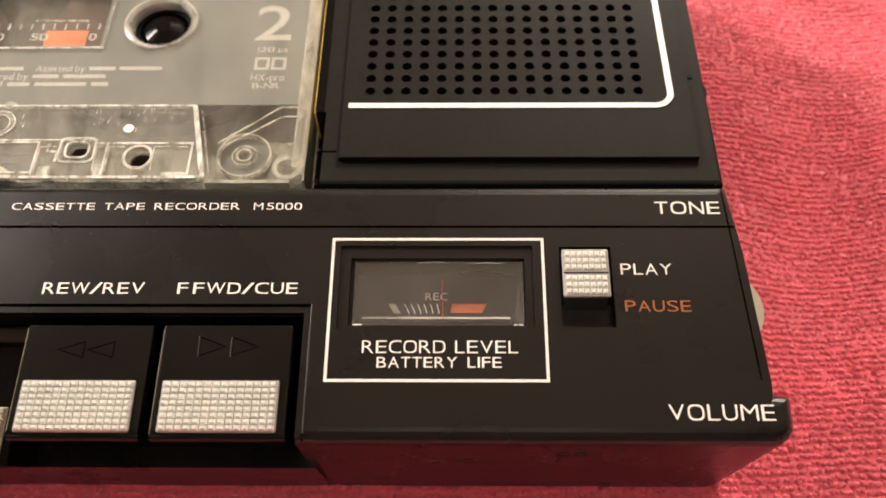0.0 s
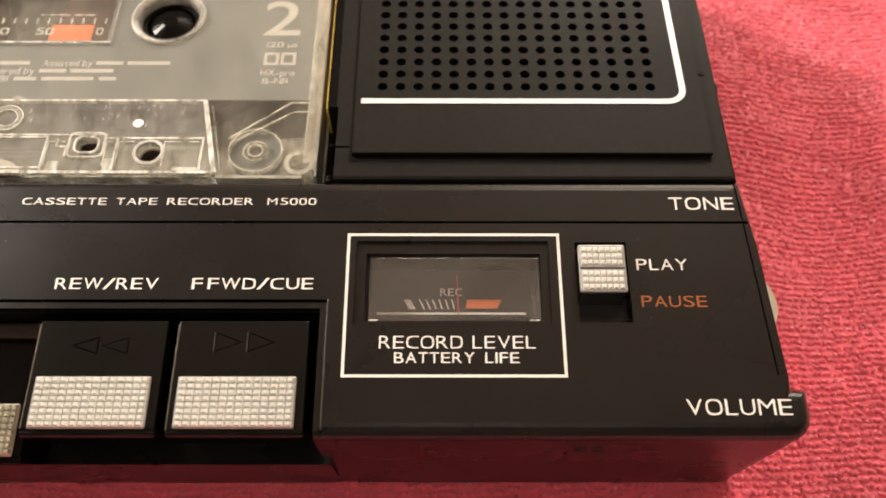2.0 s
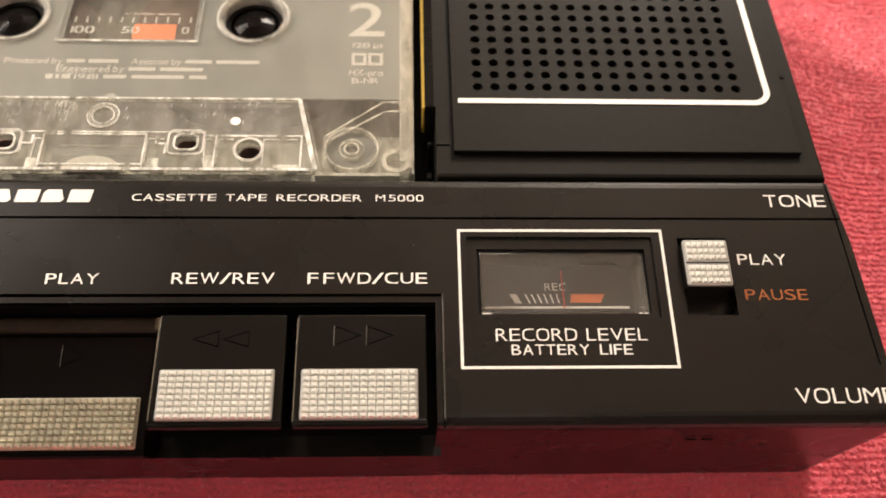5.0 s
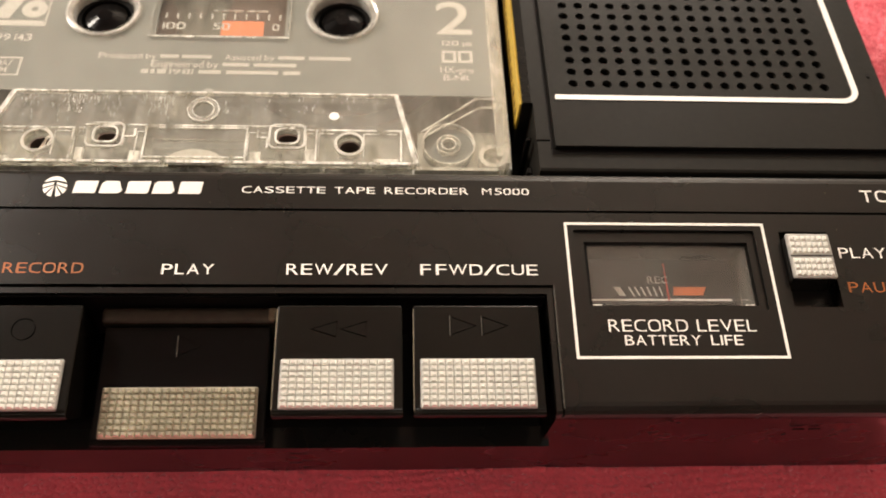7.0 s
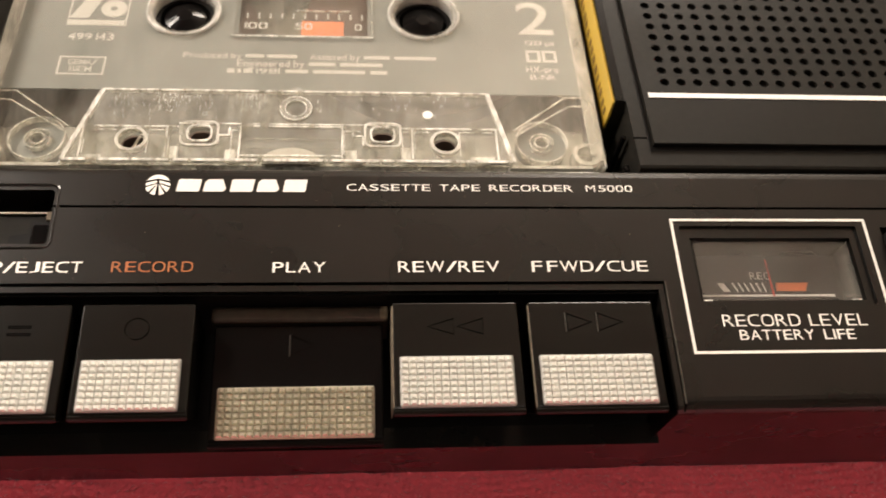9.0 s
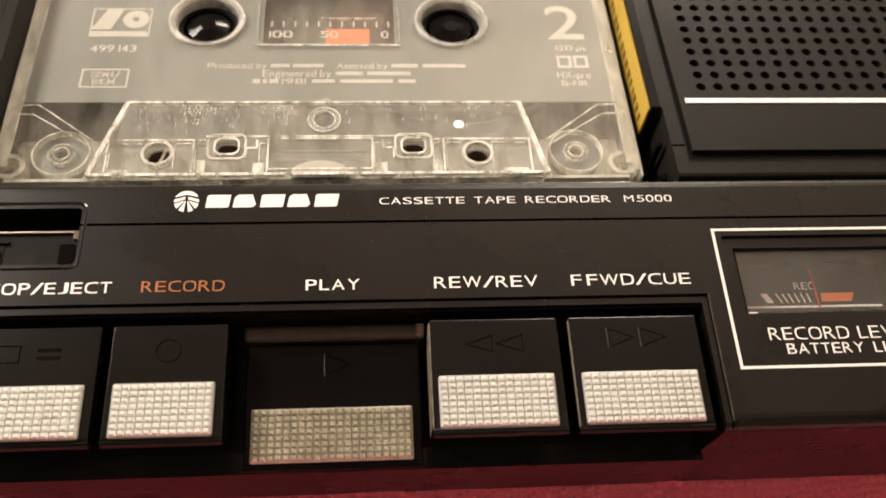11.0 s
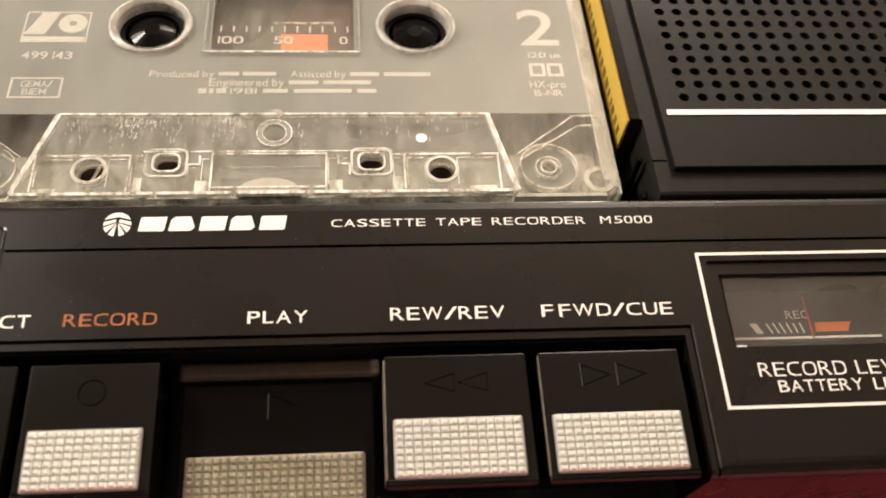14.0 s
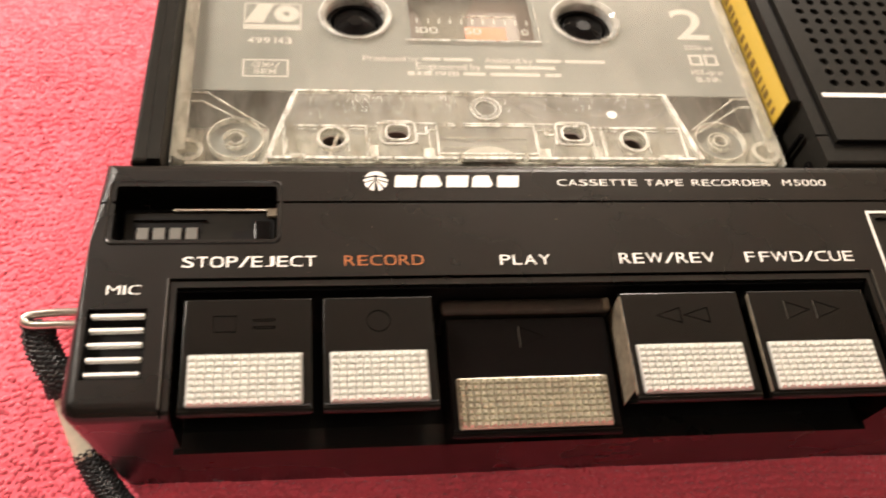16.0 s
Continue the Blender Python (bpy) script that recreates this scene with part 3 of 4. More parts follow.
box(0.30, 2.755, -1.33, -0.32, 3.86, 3.89, 0.01, bm=b)
cover = part("meter_window", b, GLASS, recorder, "clear plastic meter window")
cover.visible_shadow = False
for x in (0.335, 2.66, 2.73):
    side = part("window_side", box(x, x + 0.025, -1.33, -0.32, 3.42, 3.86), CLEAR, cover)
    side.visible_shadow = False
for x in (0.34, 2.60):
    foot = part("window_foot", box(x, x + 0.13, -1.335, -1.30, 3.86, 3.895), GLINT, cover, "bright foot of the window")
    foot.visible_shadow = False
part("meter_frame", outline(0.0, 3.055, -2.19, 0.0, 0.042, Z - 0.005, Z + 0.008), FRAME, recorder, "thin white printed frame")

# ---- pause switch ----
knob = part("pause_switch", prism(rect(3.285, 3.945, -1.0, -0.265, 0.03), 3.71, 4.135, 0.01, 2), GLOSS, recorder, "slide switch with a silver studded top")
plate_top = part("switch_top", prism(rect(3.285, 3.945, -1.0, -0.265, 0.03), 4.136, 4.17, 0.015, 2), PADBASE, knob, "silver top")
b = bmesh.new()
studs(3.32, 3.91, -0.60, -0.295, 4.168, 7, 3, 0.03, b)
studs(3.32, 3.91, -0.975, -0.67, 4.168, 7, 3, 0.03, b)
tagged(part("stud_field", b, SILVER, knob), "silver moulded studs", kind="stuff")
part("groove", box(3.30, 3.93, -0.645, -0.625, 4.165, 4.174), PIT, knob)

# ---- tape counter ----
counter = part("tape_counter", box(-11.195, -8.975, -0.425, 0.46, 3.31, 3.40), PIT, recorder, "recessed tape counter with a reset button")
part("counter_plate", prism(rect(-11.10, -9.0, -0.42, 0.20, 0.03), 3.40, 3.72, 0.02), DECK, counter)
part("counter_slot", box(-10.98, -10.04, -0.345, 0.02, 3.715, 3.728), PIT, counter)
for i in range(4):
    x = -10.95 + i * 0.225
    b = bmesh.new()
    bmesh.ops.create_cone(b, cap_ends=True, segments=24, radius1=0.22, radius2=0.22, depth=0.19, matrix=pose(x + 0.10, -0.18, 3.54, 0, 90, 0))
    part("digit_wheel", b, GLOSS, counter)
    part("digit", box(x + 0.03, x + 0.19, -0.28, -0.08, 3.73, 3.766, 0.01), DIM, counter)
part("counter_hood", box(-10.98, -9.98, 0.05, 0.085, 3.72, 3.76), PIT, counter)
part("button_opening", prism([(-9.60, -0.38), (-9.02, -0.38), (-9.02, 0.10), (-9.34, 0.10), (-9.34, -0.10), (-9.60, -0.14)], 3.70, 3.726), PIT, counter)
part("reset_button", prism(rect(-9.30, -9.06, -0.30, 0.04, 0.05), 3.70, 3.745, 0.02, 2), POLISHED, counter, "glossy black push button")
part("counter_rail", box(-10.45, -8.98, 0.205, 0.245, 3.40, 3.76, 0.01), STEEL, counter)
part("rail_dust", box(-9.12, -8.98, 0.10, 0.24, 3.72, 3.775, 0.01), DUST_AND_GLEAM, counter, "pale dust in the corner")

# ---- microphone slots ----
mic = part("microphone_grille", box(-11.385, -10.635, -2.485, -1.495, 3.755, 3.80), PIT, recorder, "sunken microphone opening with white bars")
for i in range(5):
    y = -1.575 - i * 0.208
    part("slat", prism(rect(-11.345, -10.66, y - 0.027, y + 0.027, 0.02), 3.90, 3.985, 0.012), FRAME, mic)

# ---- keys ----
def triangle(x, y, w, h, d=0.0):
    """A triangle in plan that points along w, grown by d."""
    e = d if w > 0 else -d
    p = [(x - e, y + h / 2 + 1.6 * d), (x + w + 2.2 * e, y), (x - e, y - h / 2 - 1.6 * d)]
    return p if w > 0 else p[::-1]


def sign_plans(symbol, xm, d=0.0):
    """The shapes sunk into a key's cap."""
    if symbol == "forward":
        return [triangle(-1.75, -1.67, 0.38, 0.30, d), triangle(-1.30, -1.67, 0.38, 0.30, d)]
    if symbol == "back":
        return [triangle(-3.33, -1.72, -0.38, 0.26, d), triangle(-2.92, -1.72, -0.38, 0.26, d)]
    if symbol == "play":
        return [triangle(xm - 0.12, -1.80, 0.36, 0.32, d)]
    if symbol == "record":
        return [disc(xm, -1.72, 0.165 + d, 28)]
    return [rect(xm - 0.45 - d, xm - 0.15 + d, -1.85 - d, -1.60 + d), rect(xm + 0.06 - d, xm + 0.36 + d, -1.70 - d, -1.655 + d), rect(xm + 0.06 - d, xm + 0.36 + d, -1.81 - d, -1.765 + d)]


def frame_of(outer, inner, z0, z1):
    """A closed ring between two alike outlines, as a cutter for an engraved line."""
    b = bmesh.new()
    rows = [[b.verts.new((x, y, z)) for x, y in plan] for plan, z in ((outer, z0), (outer, z1), (inner, z1), (inner, z0))]
    n = len(outer)
    for j in range(4):
        p, q = rows[j], rows[(j + 1) % 4]
        for i in range(n):
            b.faces.new((p[i], p[(i + 1) % n], q[(i + 1) % n], q[i]))
    return b


def key(label, x0, x1, symbol, pressed=False):
    """A piano key: rounded black cap, silver studded pad, incised sign."""
    dz, dy = (-0.45, -0.24) if pressed else (0.0, 0.0)
    y0, y1, z = -2.985 + dy, (-1.50 if pressed else -1.345), 3.965 + dz
    bm = bmesh.new()
    profile = [(y1, z - 0.9), (y1, z), (y0 + 0.10, z), (y0 + 0.03, z - 0.03), (y0, z - 0.09), (y0 + 0.17, z - 0.5), (y0 + 0.3, z - 0.9)]
    a = [bm.verts.new((x0, yy, zz)) for yy, zz in profile]
    c = [bm.verts.new((x1, yy, zz)) for yy, zz in profile]
    bm.faces.new(a)
    bm.faces.new(c[::-1])
    for i in range(len(profile)):
        j = (i + 1) % len(profile)
        bm.faces.new((a[i], c[i], c[j], a[j]))
    bmesh.ops.bevel(bm, geom=[e for e in bm.edges if e.calc_length() > 0.08], offset=0.045, segments=3, profile=0.5, affect="EDGES", clamp_overlap=True)
    def dip(m):
        """A pressed key leans down to the front."""
        if pressed:
            for v in m.verts:
                v.co.z += 0.05 * (v.co.y + 2.45)
        return m
    xm = (x0 + x1) / 2
    bmesh.ops.recalc_face_normals(bm, faces=bm.faces)
    cuts = [frame_of(sign_plans(symbol, xm, 0.0)[i], sign_plans(symbol, xm, -0.016)[i], z - 0.022, z + 0.1) for i in range(len(sign_plans(symbol, xm)))]
    body = carve(bm, cuts)
    if pressed:
        for v in body.vertices:
            v.co.z += 0.05 * (v.co.y + 2.45)
    # the pressed cap's lost reflection is put into its dimmer material
    cap = link("key", body, POLISHED if pressed else KEY, recorder, label)
    mx = 0.09
    px0, px1, py0, py1 = x0 + mx, x1 - mx - 0.03, -2.885 + dy, -2.165 + dy
    bm = prism(rect(px0, px1, py0, py1, 0.03), z - 0.02, z + 0.022, 0.012, 2)
    pad = part("pad", dip(bm), PAD_SHADED if pressed else PADBASE, cap, "metal studded pad with its shade painted in" if pressed else "silver studded pad")
    nx = round((px1 - px0) / (0.103 if pressed else 0.112))
    tagged(part("stud_field", dip(studs(px0 + 0.015, px1 - 0.015, py0 + 0.015, py1 - 0.015, z + 0.021, nx, 8, 0.045, bmesh.new())), PAD_SHADED if pressed else SILVER, cap), "rows of small moulded studs", kind="stuff")
    # a grey bar paints the glint on each sign's left side
    if symbol in ("forward", "play"):
        for p in sign_plans(symbol, xm):
            x = min(q[0] for q in p)
            ys = [q[1] for q in p if q[0] < x + 0.01]
            part("sign_edge", dip(box(x - 0.012, x + 0.004, min(ys), max(ys), z - 0.01, z + 0.012, 0.004)), RIM, cap, "grey bar painted as the sign's glint")
    return cap


key("black key with a silver studded pad", -10.17, -8.49, "stop")
key("black key with a silver studded pad", -8.35, -6.85, "record")
key("black key pressed down, with a silver studded pad", -6.64, -4.30, "play", True)
rew = key("black key with a silver studded pad", -4.18, -2.42, "back")
fwd = key("black key with a silver studded pad", -2.27, -0.47, "forward")
# tan strips paint in the gleam along these keys' left edges
part("dust", box(-4.188, -4.178, -2.80, -1.40, 3.30, 3.93), DUST_AND_GLEAM, rew, "dusty key side with its gleam painted in")
part("edge_gleam", box(-4.184, -4.162, -2.88, -1.40, 3.90, 3.958, 0.006), DUST_AND_GLEAM, rew, "tan strip painted as the edge's gleam")
part("edge_gleam", box(-2.274, -2.256, -2.90, -1.40, 3.90, 3.958, 0.006), DUST_AND_GLEAM, fwd, "tan strip painted as the edge's gleam")
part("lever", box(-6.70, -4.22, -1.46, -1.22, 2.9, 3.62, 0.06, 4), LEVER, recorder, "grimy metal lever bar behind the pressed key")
part("lever_end", box(-4.34, -4.22, -1.44, -1.24, 3.3, 3.66, 0.04), DUST_AND_GLEAM, recorder, "dusty end of the lever bar")

# ---- printed words ----
T = Z + 0.004
lettering("print", "CASSETTE  TAPE  RECORDER", -4.81, -1.41, 0.475, 0.59, T, WHITE, front_case, 0.004)
lettering("print", "M_5000", -1.205, -0.49, 0.475, 0.59, T, WHITE, front_case, 0.0)
lettering("print", "TONE", 4.71, 5.66, 0.40, 0.61, T, WHITE, front_case, 0.004)
lettering("print", "PLAY", 4.13, 4.86, -0.585, -0.41, T, WHITE, front_case, 0.0)
lettering("print", "PAUSE", 4.15, 5.07, -1.155, -0.985, T, ORANGE, front_case, 0.0)
lettering("print", "VOLUME", 4.60, 6.0, -2.71, -2.49, T, WHITE, front_case, -0.002)
lettering("print", "RECORD_ LEVEL", 0.50, 2.64, -1.775, -1.59, T, WHITE, front_case, -0.004)
lettering("print", "BATTERY  LIFE", 0.71, 2.41, -1.985, -1.83, T, WHITE, front_case, 0.004)
lettering("print", "REW/REV", -4.08, -2.63, -0.89, -0.715, T, WHITE, front_case, 0.004)
lettering("print", "F_FWD/CUE", -2.16, -0.45, -0.89, -0.715, T, WHITE, front_case, 0.004)
lettering("print", "PLAY", -5.84, -5.10, -0.89, -0.725, T, WHITE, front_case, 0.006)
lettering("print", "RECORD", -8.04, -6.93, -0.875, -0.71, T, ORANGE, front_case, 0.004)
lettering("print", "STOP/EJECT", -10.23, -8.43, -0.88, -0.71, T, WHITE, front_case, 0.006)
lettering("print", "MIC", -11.18, -10.74, -1.28, -1.14, T, WHITE, front_case, 0.0)

# maker's mark: a cut disc and five heavy slanted blocks
EX, EY, ER = -7.545, 0.555, 0.178
arc = [radians(24 + 132 * i / 14) for i in range(15)]
part("emblem_cap", prism([(EX + ER * math.cos(a), EY + ER * math.sin(a)) for a in arc] + [(EX, EY + 0.62 * ER)], T, T + 0.004), WHITE, front_case)
for sgn in (1, -1):
    tip = [(EX + sgn * 0.02, EY + 0.44 * ER), (EX + sgn * 0.97 * ER, EY + 0.20 * ER), (EX + sgn * 0.99 * ER, EY - 0.10 * ER), (EX + sgn * 0.02, EY + 0.20 * ER)]
    part("emblem_petal", prism(tip[::sgn], T, T + 0.004), WHITE, front_case)
for a0, a1 in ((-166, -136), (-126, -100), (-80, -54), (-44, -14)):
    ray = [(EX + ER * math.cos(radians(a)), EY + ER * math.sin(radians(a))) for a in (a0, (a0 + a1) / 2, a1)]
    part("emblem_ray", prism(ray + [(EX + 0.12 * (ray[1][0] - EX), EY + 0.02)], T, T + 0.004), WHITE, front_case)
for k in range(5):
    x, w = -7.28 + 0.384 * k, 0.33
    b = bmesh.new()
    c = 0.05 if k % 2 else 0.02
    prism([(x, 0.445), (x + w - c, 0.445), (x + w, 0.445 + c), (x + w + 0.03 - (0.08 if k % 2 else 0), 0.66), (x + 0.03 + c, 0.66), (x + 0.025, 0.66 - c)], T, T + 0.004, bm=b)
    part("emblem_block", b, WHITE, front_case, "heavy white block")

# lint and dust flecks on the panel
b = bmesh.new()
rd = random.Random(11)
for k in range(46):
    x, y, d, a = rd.uniform(-11.2, 5.7), rd.uniform(-1.0, 0.9), rd.uniform(0.008, 0.02), rd.uniform(0, 3.1)
    if 0.0 < x < 3.1 or 3.2 < x < 4.1 or x < -8.8:
        continue
    bar((x, y), (x + d * math.cos(a), y + d * math.sin(a)), 0.008, Z, Z + 0.004, bm=b)
tagged(part("dust", b, DUST_AND_GLEAM, front_case, "pale specks of dust"), kind="stuff")

# spindles of the deck
for x in (-7.69, -3.46):
    b = bmesh.new()
    bmesh.ops.create_cone(b, cap_ends=True, segments=24, radius1=0.42, radius2=0.37, depth=1.3, matrix=pose(x, 4.83, -1.34))
    bmesh.ops.create_cone(b, cap_ends=True, segments=24, radius1=0.37, radius2=0.13, depth=0.09, matrix=pose(x, 4.83, -0.65))
    part("spindle", slope(b, DZ, DY), POLISHED, recorder, "glossy black spindle")

part("well_side", slope(box(-10.855, -10.67, 1.0, 8.19, -1.2, -0.002, 0.004), DZ, DY), DECK, recorder)
# black filler painting in the gap's shade, posts and glossy lip beside the cassette
part("well_gap_shade", slope(box(-0.60, -0.28, 0.97, 8.1, -1.9, -1.45), DZ, DY), PIT, recorder)
part("hinge_post", slope(prism(rect(-0.42, -0.33, 1.10, 1.24, 0.03), -1.4, -0.30, 0.02), DZ, DY), POLISHED, recorder, "glossy black hinge post")
part("hinge_post", slope(prism(rect(-0.40, -0.31, 1.72, 1.80, 0.03), -1.4, -0.22, 0.02), DZ, DY), POLISHED, recorder)
for y0, y1 in ((2.37, 8.2),):
    part("well_edge", slope(box(-0.445, -0.30, y0, y1, -0.3, 0.008, 0.006), DZ, DY), POLISHED, recorder, "glossy black lip of the well")
# dark strips paint in the shadow line beside and below the speaker plate
part("plate_edge_shade", slope(box(-0.06, -0.004, 1.40, 8.2, -0.02, 0.005), DZ, DY), PIT, recorder)
part("plate_edge_shade", slope(box(-0.06, 5.48, 1.29, 1.396, -0.02, 0.005), DZ, DY), PIT, recorder)

# ---- cassette ----
cassette = thing("cassette", "clear plastic audio cassette with grey printed label in the well", "cassette", (-5.64, 4.5, 2.0))
ORIGIN["cassette"] = Vector((-5.64, 4.5, 2.0))
CZ, CY = 3.42, 1.30
X0, X1, Y0, Y1 = -10.64, -0.62, 1.30, 7.68
HUBS = ((-7.69, 4.83), (-3.46, 4.83))


def lay(bm):
    return slope(bm, CZ, CY)


def lay_mesh(me):
    for v in me.vertices:
        v.co.z += CZ - 0.1 * (v.co.y - CY)
    return me


plan = rect(X0, X1, Y0, Y1, 0.18, 5)
trap = [(-9.14, Y0 - 0.004), (-2.18, Y0 - 0.004), (-2.50, 2.76), (-8.72, 2.76)]
holes = [(-8.15, 1.71, 0.20), (-3.25, 1.69, 0.20)]
squares = [(-7.12, 1.85), (-4.25, 1.85)]


def bores(z0, z1):
    c = [prism(disc(x, y, 0.52), z0, z1) for x, y in HUBS]
    c += [prism(disc(x, y, r, 20), z0, z1) for x, y, r in holes]
    c += [prism(rect(x - 0.19, x + 0.19, y - 0.165, y + 0.165, 0.13), z0, z1) for x, y in squares]
    return c


top = link("top_shell", lay_mesh(carve(prism(plan, -0.03, 0.0, 0.012, 2), bores(-1, 1))), CLEAR, cassette, "clear glossy shell half")
top.visible_shadow = False
bottom = link("bottom_shell", lay_mesh(carve(prism(plan, -0.87, -0.78), bores(-2, 1))), MILKY, cassette, "scuffed clear shell half")
head = link("raised_section", lay_mesh(carve(prism(trap, 0.004, 0.16, 0.03, 2), bores(-1, 1))), FROST, cassette, "scuffed raised section at the tape opening")
head.visible_shadow = False
# rim walls of the shell
for x0, x1, y0, y1 in ((X0 + 0.01, X0 + 0.08, Y0 + 0.18, Y1 - 0.18), (X1 - 0.08, X1 - 0.01, Y0 + 0.18, Y1 - 0.18), (-10.4, -9.1, Y0 + 0.01, Y0 + 0.07), (-2.2, -0.85, Y0 + 0.01, Y0 + 0.07)):
    part("shell_wall", lay(box(x0, x1, y0, y1, -0.78, -0.035)), MILKY, cassette)
for x0 in (X0, X1 - 0.03):
    side = part("shell_side", lay(box(x0, x0 + 0.03, Y0 + 0.05, Y1 - 0.2, -0.86, -0.035)), MILKY, cassette, "clear side wall with a bright edge")
    side.visible_shadow = False
    part("shell_foot", lay(box(x0 - 0.004, x0 + 0.05, Y0 + 0.05, Y1 - 0.2, -0.875, -0.80)), CREAM, cassette)
# grey liner that carries the print
lin = carve(prism(rect(X0 + 0.14, X1 - 0.14, 2.93, 7.5), -0.06, -0.035), [prism(disc(x, y, 0.60), -1, 1) for x, y in HUBS] + [prism(rect(-6.72, -4.47, 4.29, 5.9), -1, 1)])
liner = link("liner", lay_mesh(lin), LINER, cassette, "matt grey printed liner")
# window
win = part("window", lay(outline(-6.83, -4.38, 4.22, 6.0, 0.022, 0.001, 0.012)), HAZY, cassette)
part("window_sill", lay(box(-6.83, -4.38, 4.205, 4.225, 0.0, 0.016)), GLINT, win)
for x, y, r in ((-7.69, 4.83, 1.25), (-3.46, 4.83, 2.15)):
    part("tape_pack", lay(ring(x, y, 0.9, r, -0.70, -0.34, 64)), TAPE, cassette, "dark brown wound tape")
part("scale_patch", lay(box(-5.66, -4.90, 4.53, 4.94, -0.335, -0.325)), PATCH, cassette, "orange patch behind the window")
part("window_back", lay(box(-6.74, -4.45, 4.28, 5.9, -0.42, -0.40)), FROST, cassette)
part("window_rib", lay(box(-5.75, -4.78, 4.915, 4.935, -0.06, -0.03)), GLINT, cassette)
for x0 in (X0 + 0.02, X1 - 0.22):
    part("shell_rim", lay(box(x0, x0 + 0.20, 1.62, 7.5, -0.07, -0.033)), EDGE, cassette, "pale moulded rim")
for x in (X0 + 0.22, X1 - 0.22):
    part("shell_rib", lay(bar((x, 1.72), (x, 7.4), 0.018, -0.05, -0.032)), GLINT, cassette)
# hub collars and hubs
for x, y in HUBS:
    b = bmesh.new()
    rows = [[b.verts.new((x + r * math.cos(2 * math.pi * k / 48), y + r * math.sin(2 * math.pi * k / 48), z)) for k in range(48)] for r, z in ((0.66, 0.002), (0.645, 0.035), (0.61, 0.045), (0.535, -0.02), (0.52, -0.10), (0.52, -0.30))]
    for u, v in zip(rows, rows[1:]):
        for k in range(48):
            b.faces.new((u[k], u[(k + 1) % 48], v[(k + 1) % 48], v[k]))
    part("hub_collar", lay(b), EDGE, cassette, "pale rounded collar")
    hub = part("hub", lay(ring(x, y, 0.44, 0.56, -0.72, -0.2, 36)), PIT, cassette, "dark hub ring with teeth")
    b = bmesh.new()
    for k in range(6):
        a = math.pi / 3 * k + 0.3
        bar((x + 0.46 * math.cos(a), y + 0.46 * math.sin(a)), (x + 0.33 * math.cos(a), y + 0.33 * math.sin(a)), 0.1, -0.7, -0.3, bm=b)
    part("tooth_ring", lay(b), PIT, hub)
# guide rollers, corner ribs, posts
for s, x in ((1, -9.66), (-1, -1.63)):
    roller = part("roller", lay(ring(x, 1.88, 0.10, 0.415, -0.30, -0.16, 40)), LINER, cassette, "grey guide roller")
    for ra, rb, zb in ((0.415, 0.437, -0.034), (0.185, 0.205, -0.06), (0.105, 0.13, -0.05)):
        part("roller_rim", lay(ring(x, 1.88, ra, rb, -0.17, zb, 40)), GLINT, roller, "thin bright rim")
    part("roller_pin", lay(prism(disc(x, 1.88, 0.10, 16), -0.3, -0.10, 0.03)), FROST, roller)
    b = bmesh.new()
    bar((x - s * -0.45, 2.12), (x - s * 0.50, 2.88), 0.02, -0.06, -0.033, bm=b)
    bar((x - s * 0.50, 2.88), (x - s * 0.90, 2.88), 0.02, -0.06, -0.033, bm=b)
    bar((x - s * -0.40, 2.02), (x - s * 0.55, 2.68), 0.02, -0.06, -0.033, bm=b)
    bar((x - s * 0.55, 2.68), (x - s * 0.90, 2.68), 0.02, -0.06, -0.033, bm=b)
    part("rib", lay(b), GLINT, cassette)
    part("corner_plate", lay(box(x - 0.80, x + 0.50, 1.38, 2.35, -0.40, -0.36) if s > 0 else box(x - 0.50, x + 0.80, 1.38, 2.35, -0.40, -0.36)), HAZY, cassette)
    part("corner_post", lay(ring(x - s * 0.72, 1.62, 0.16, 0.24, -0.3, -0.033, 24)), EDGE, cassette)
# added dark sleeves stand in for the shade inside the holes
for x, y, r in holes:
    part("hole_shade", lay(ring(x, y, r - 0.03, r - 0.004, -0.86, -0.02, 20)), TAPE, cassette)
    part("hole_ledge", lay(ring(x, y, r - 0.055, r - 0.032, -0.40, -0.36, 24)), GLINT, cassette)
    part("hole_lip", lay(ring(x, y, r, r + 0.016, 0.16, 0.184, 24)), GLINT, head)
for x, y in squares:
    b = bmesh.new()
    outer, inner = rect(x - 0.163, x + 0.163, y - 0.138, y + 0.138, 0.11), rect(x - 0.143, x + 0.143, y - 0.118, y + 0.118, 0.10)
    for i in range(len(outer)):
        j = (i + 1) % len(outer)
        prism([outer[i], outer[j], inner[j], inner[i]], -0.34, -0.30, bm=b)
    part("hole_ledge", lay(b), GLINT, cassette)
for x, y in squares:
    b = bmesh.new()
    pa, pb = rect(x - 0.185, x + 0.185, y - 0.16, y + 0.16, 0.125), rect(x - 0.165, x + 0.165, y - 0.14, y + 0.14, 0.115)
    for i in range(len(pa)):
        j = (i + 1) % len(pa)
        prism([pa[i], pa[j], pb[j], pb[i]], -0.86, -0.02, bm=b)
    part("hole_shade", lay(b), TAPE, cassette)
for x, w in ((-6.66, 0.16), (-4.72, -0.16)):
    b = bmesh.new()
    bar((x, 1.96), (x, 1.80), 0.03, 0.14, 0.176, bm=b)
    bar((x, 1.80), (x - w, 1.80), 0.03, 0.14, 0.176, bm=b)
    bar((x - w, 1.80), (x - w, 1.60), 0.03, 0.14, 0.176, bm=b)
    part("bracket_rib", lay(b), GLINT, cassette)
b = bmesh.new()
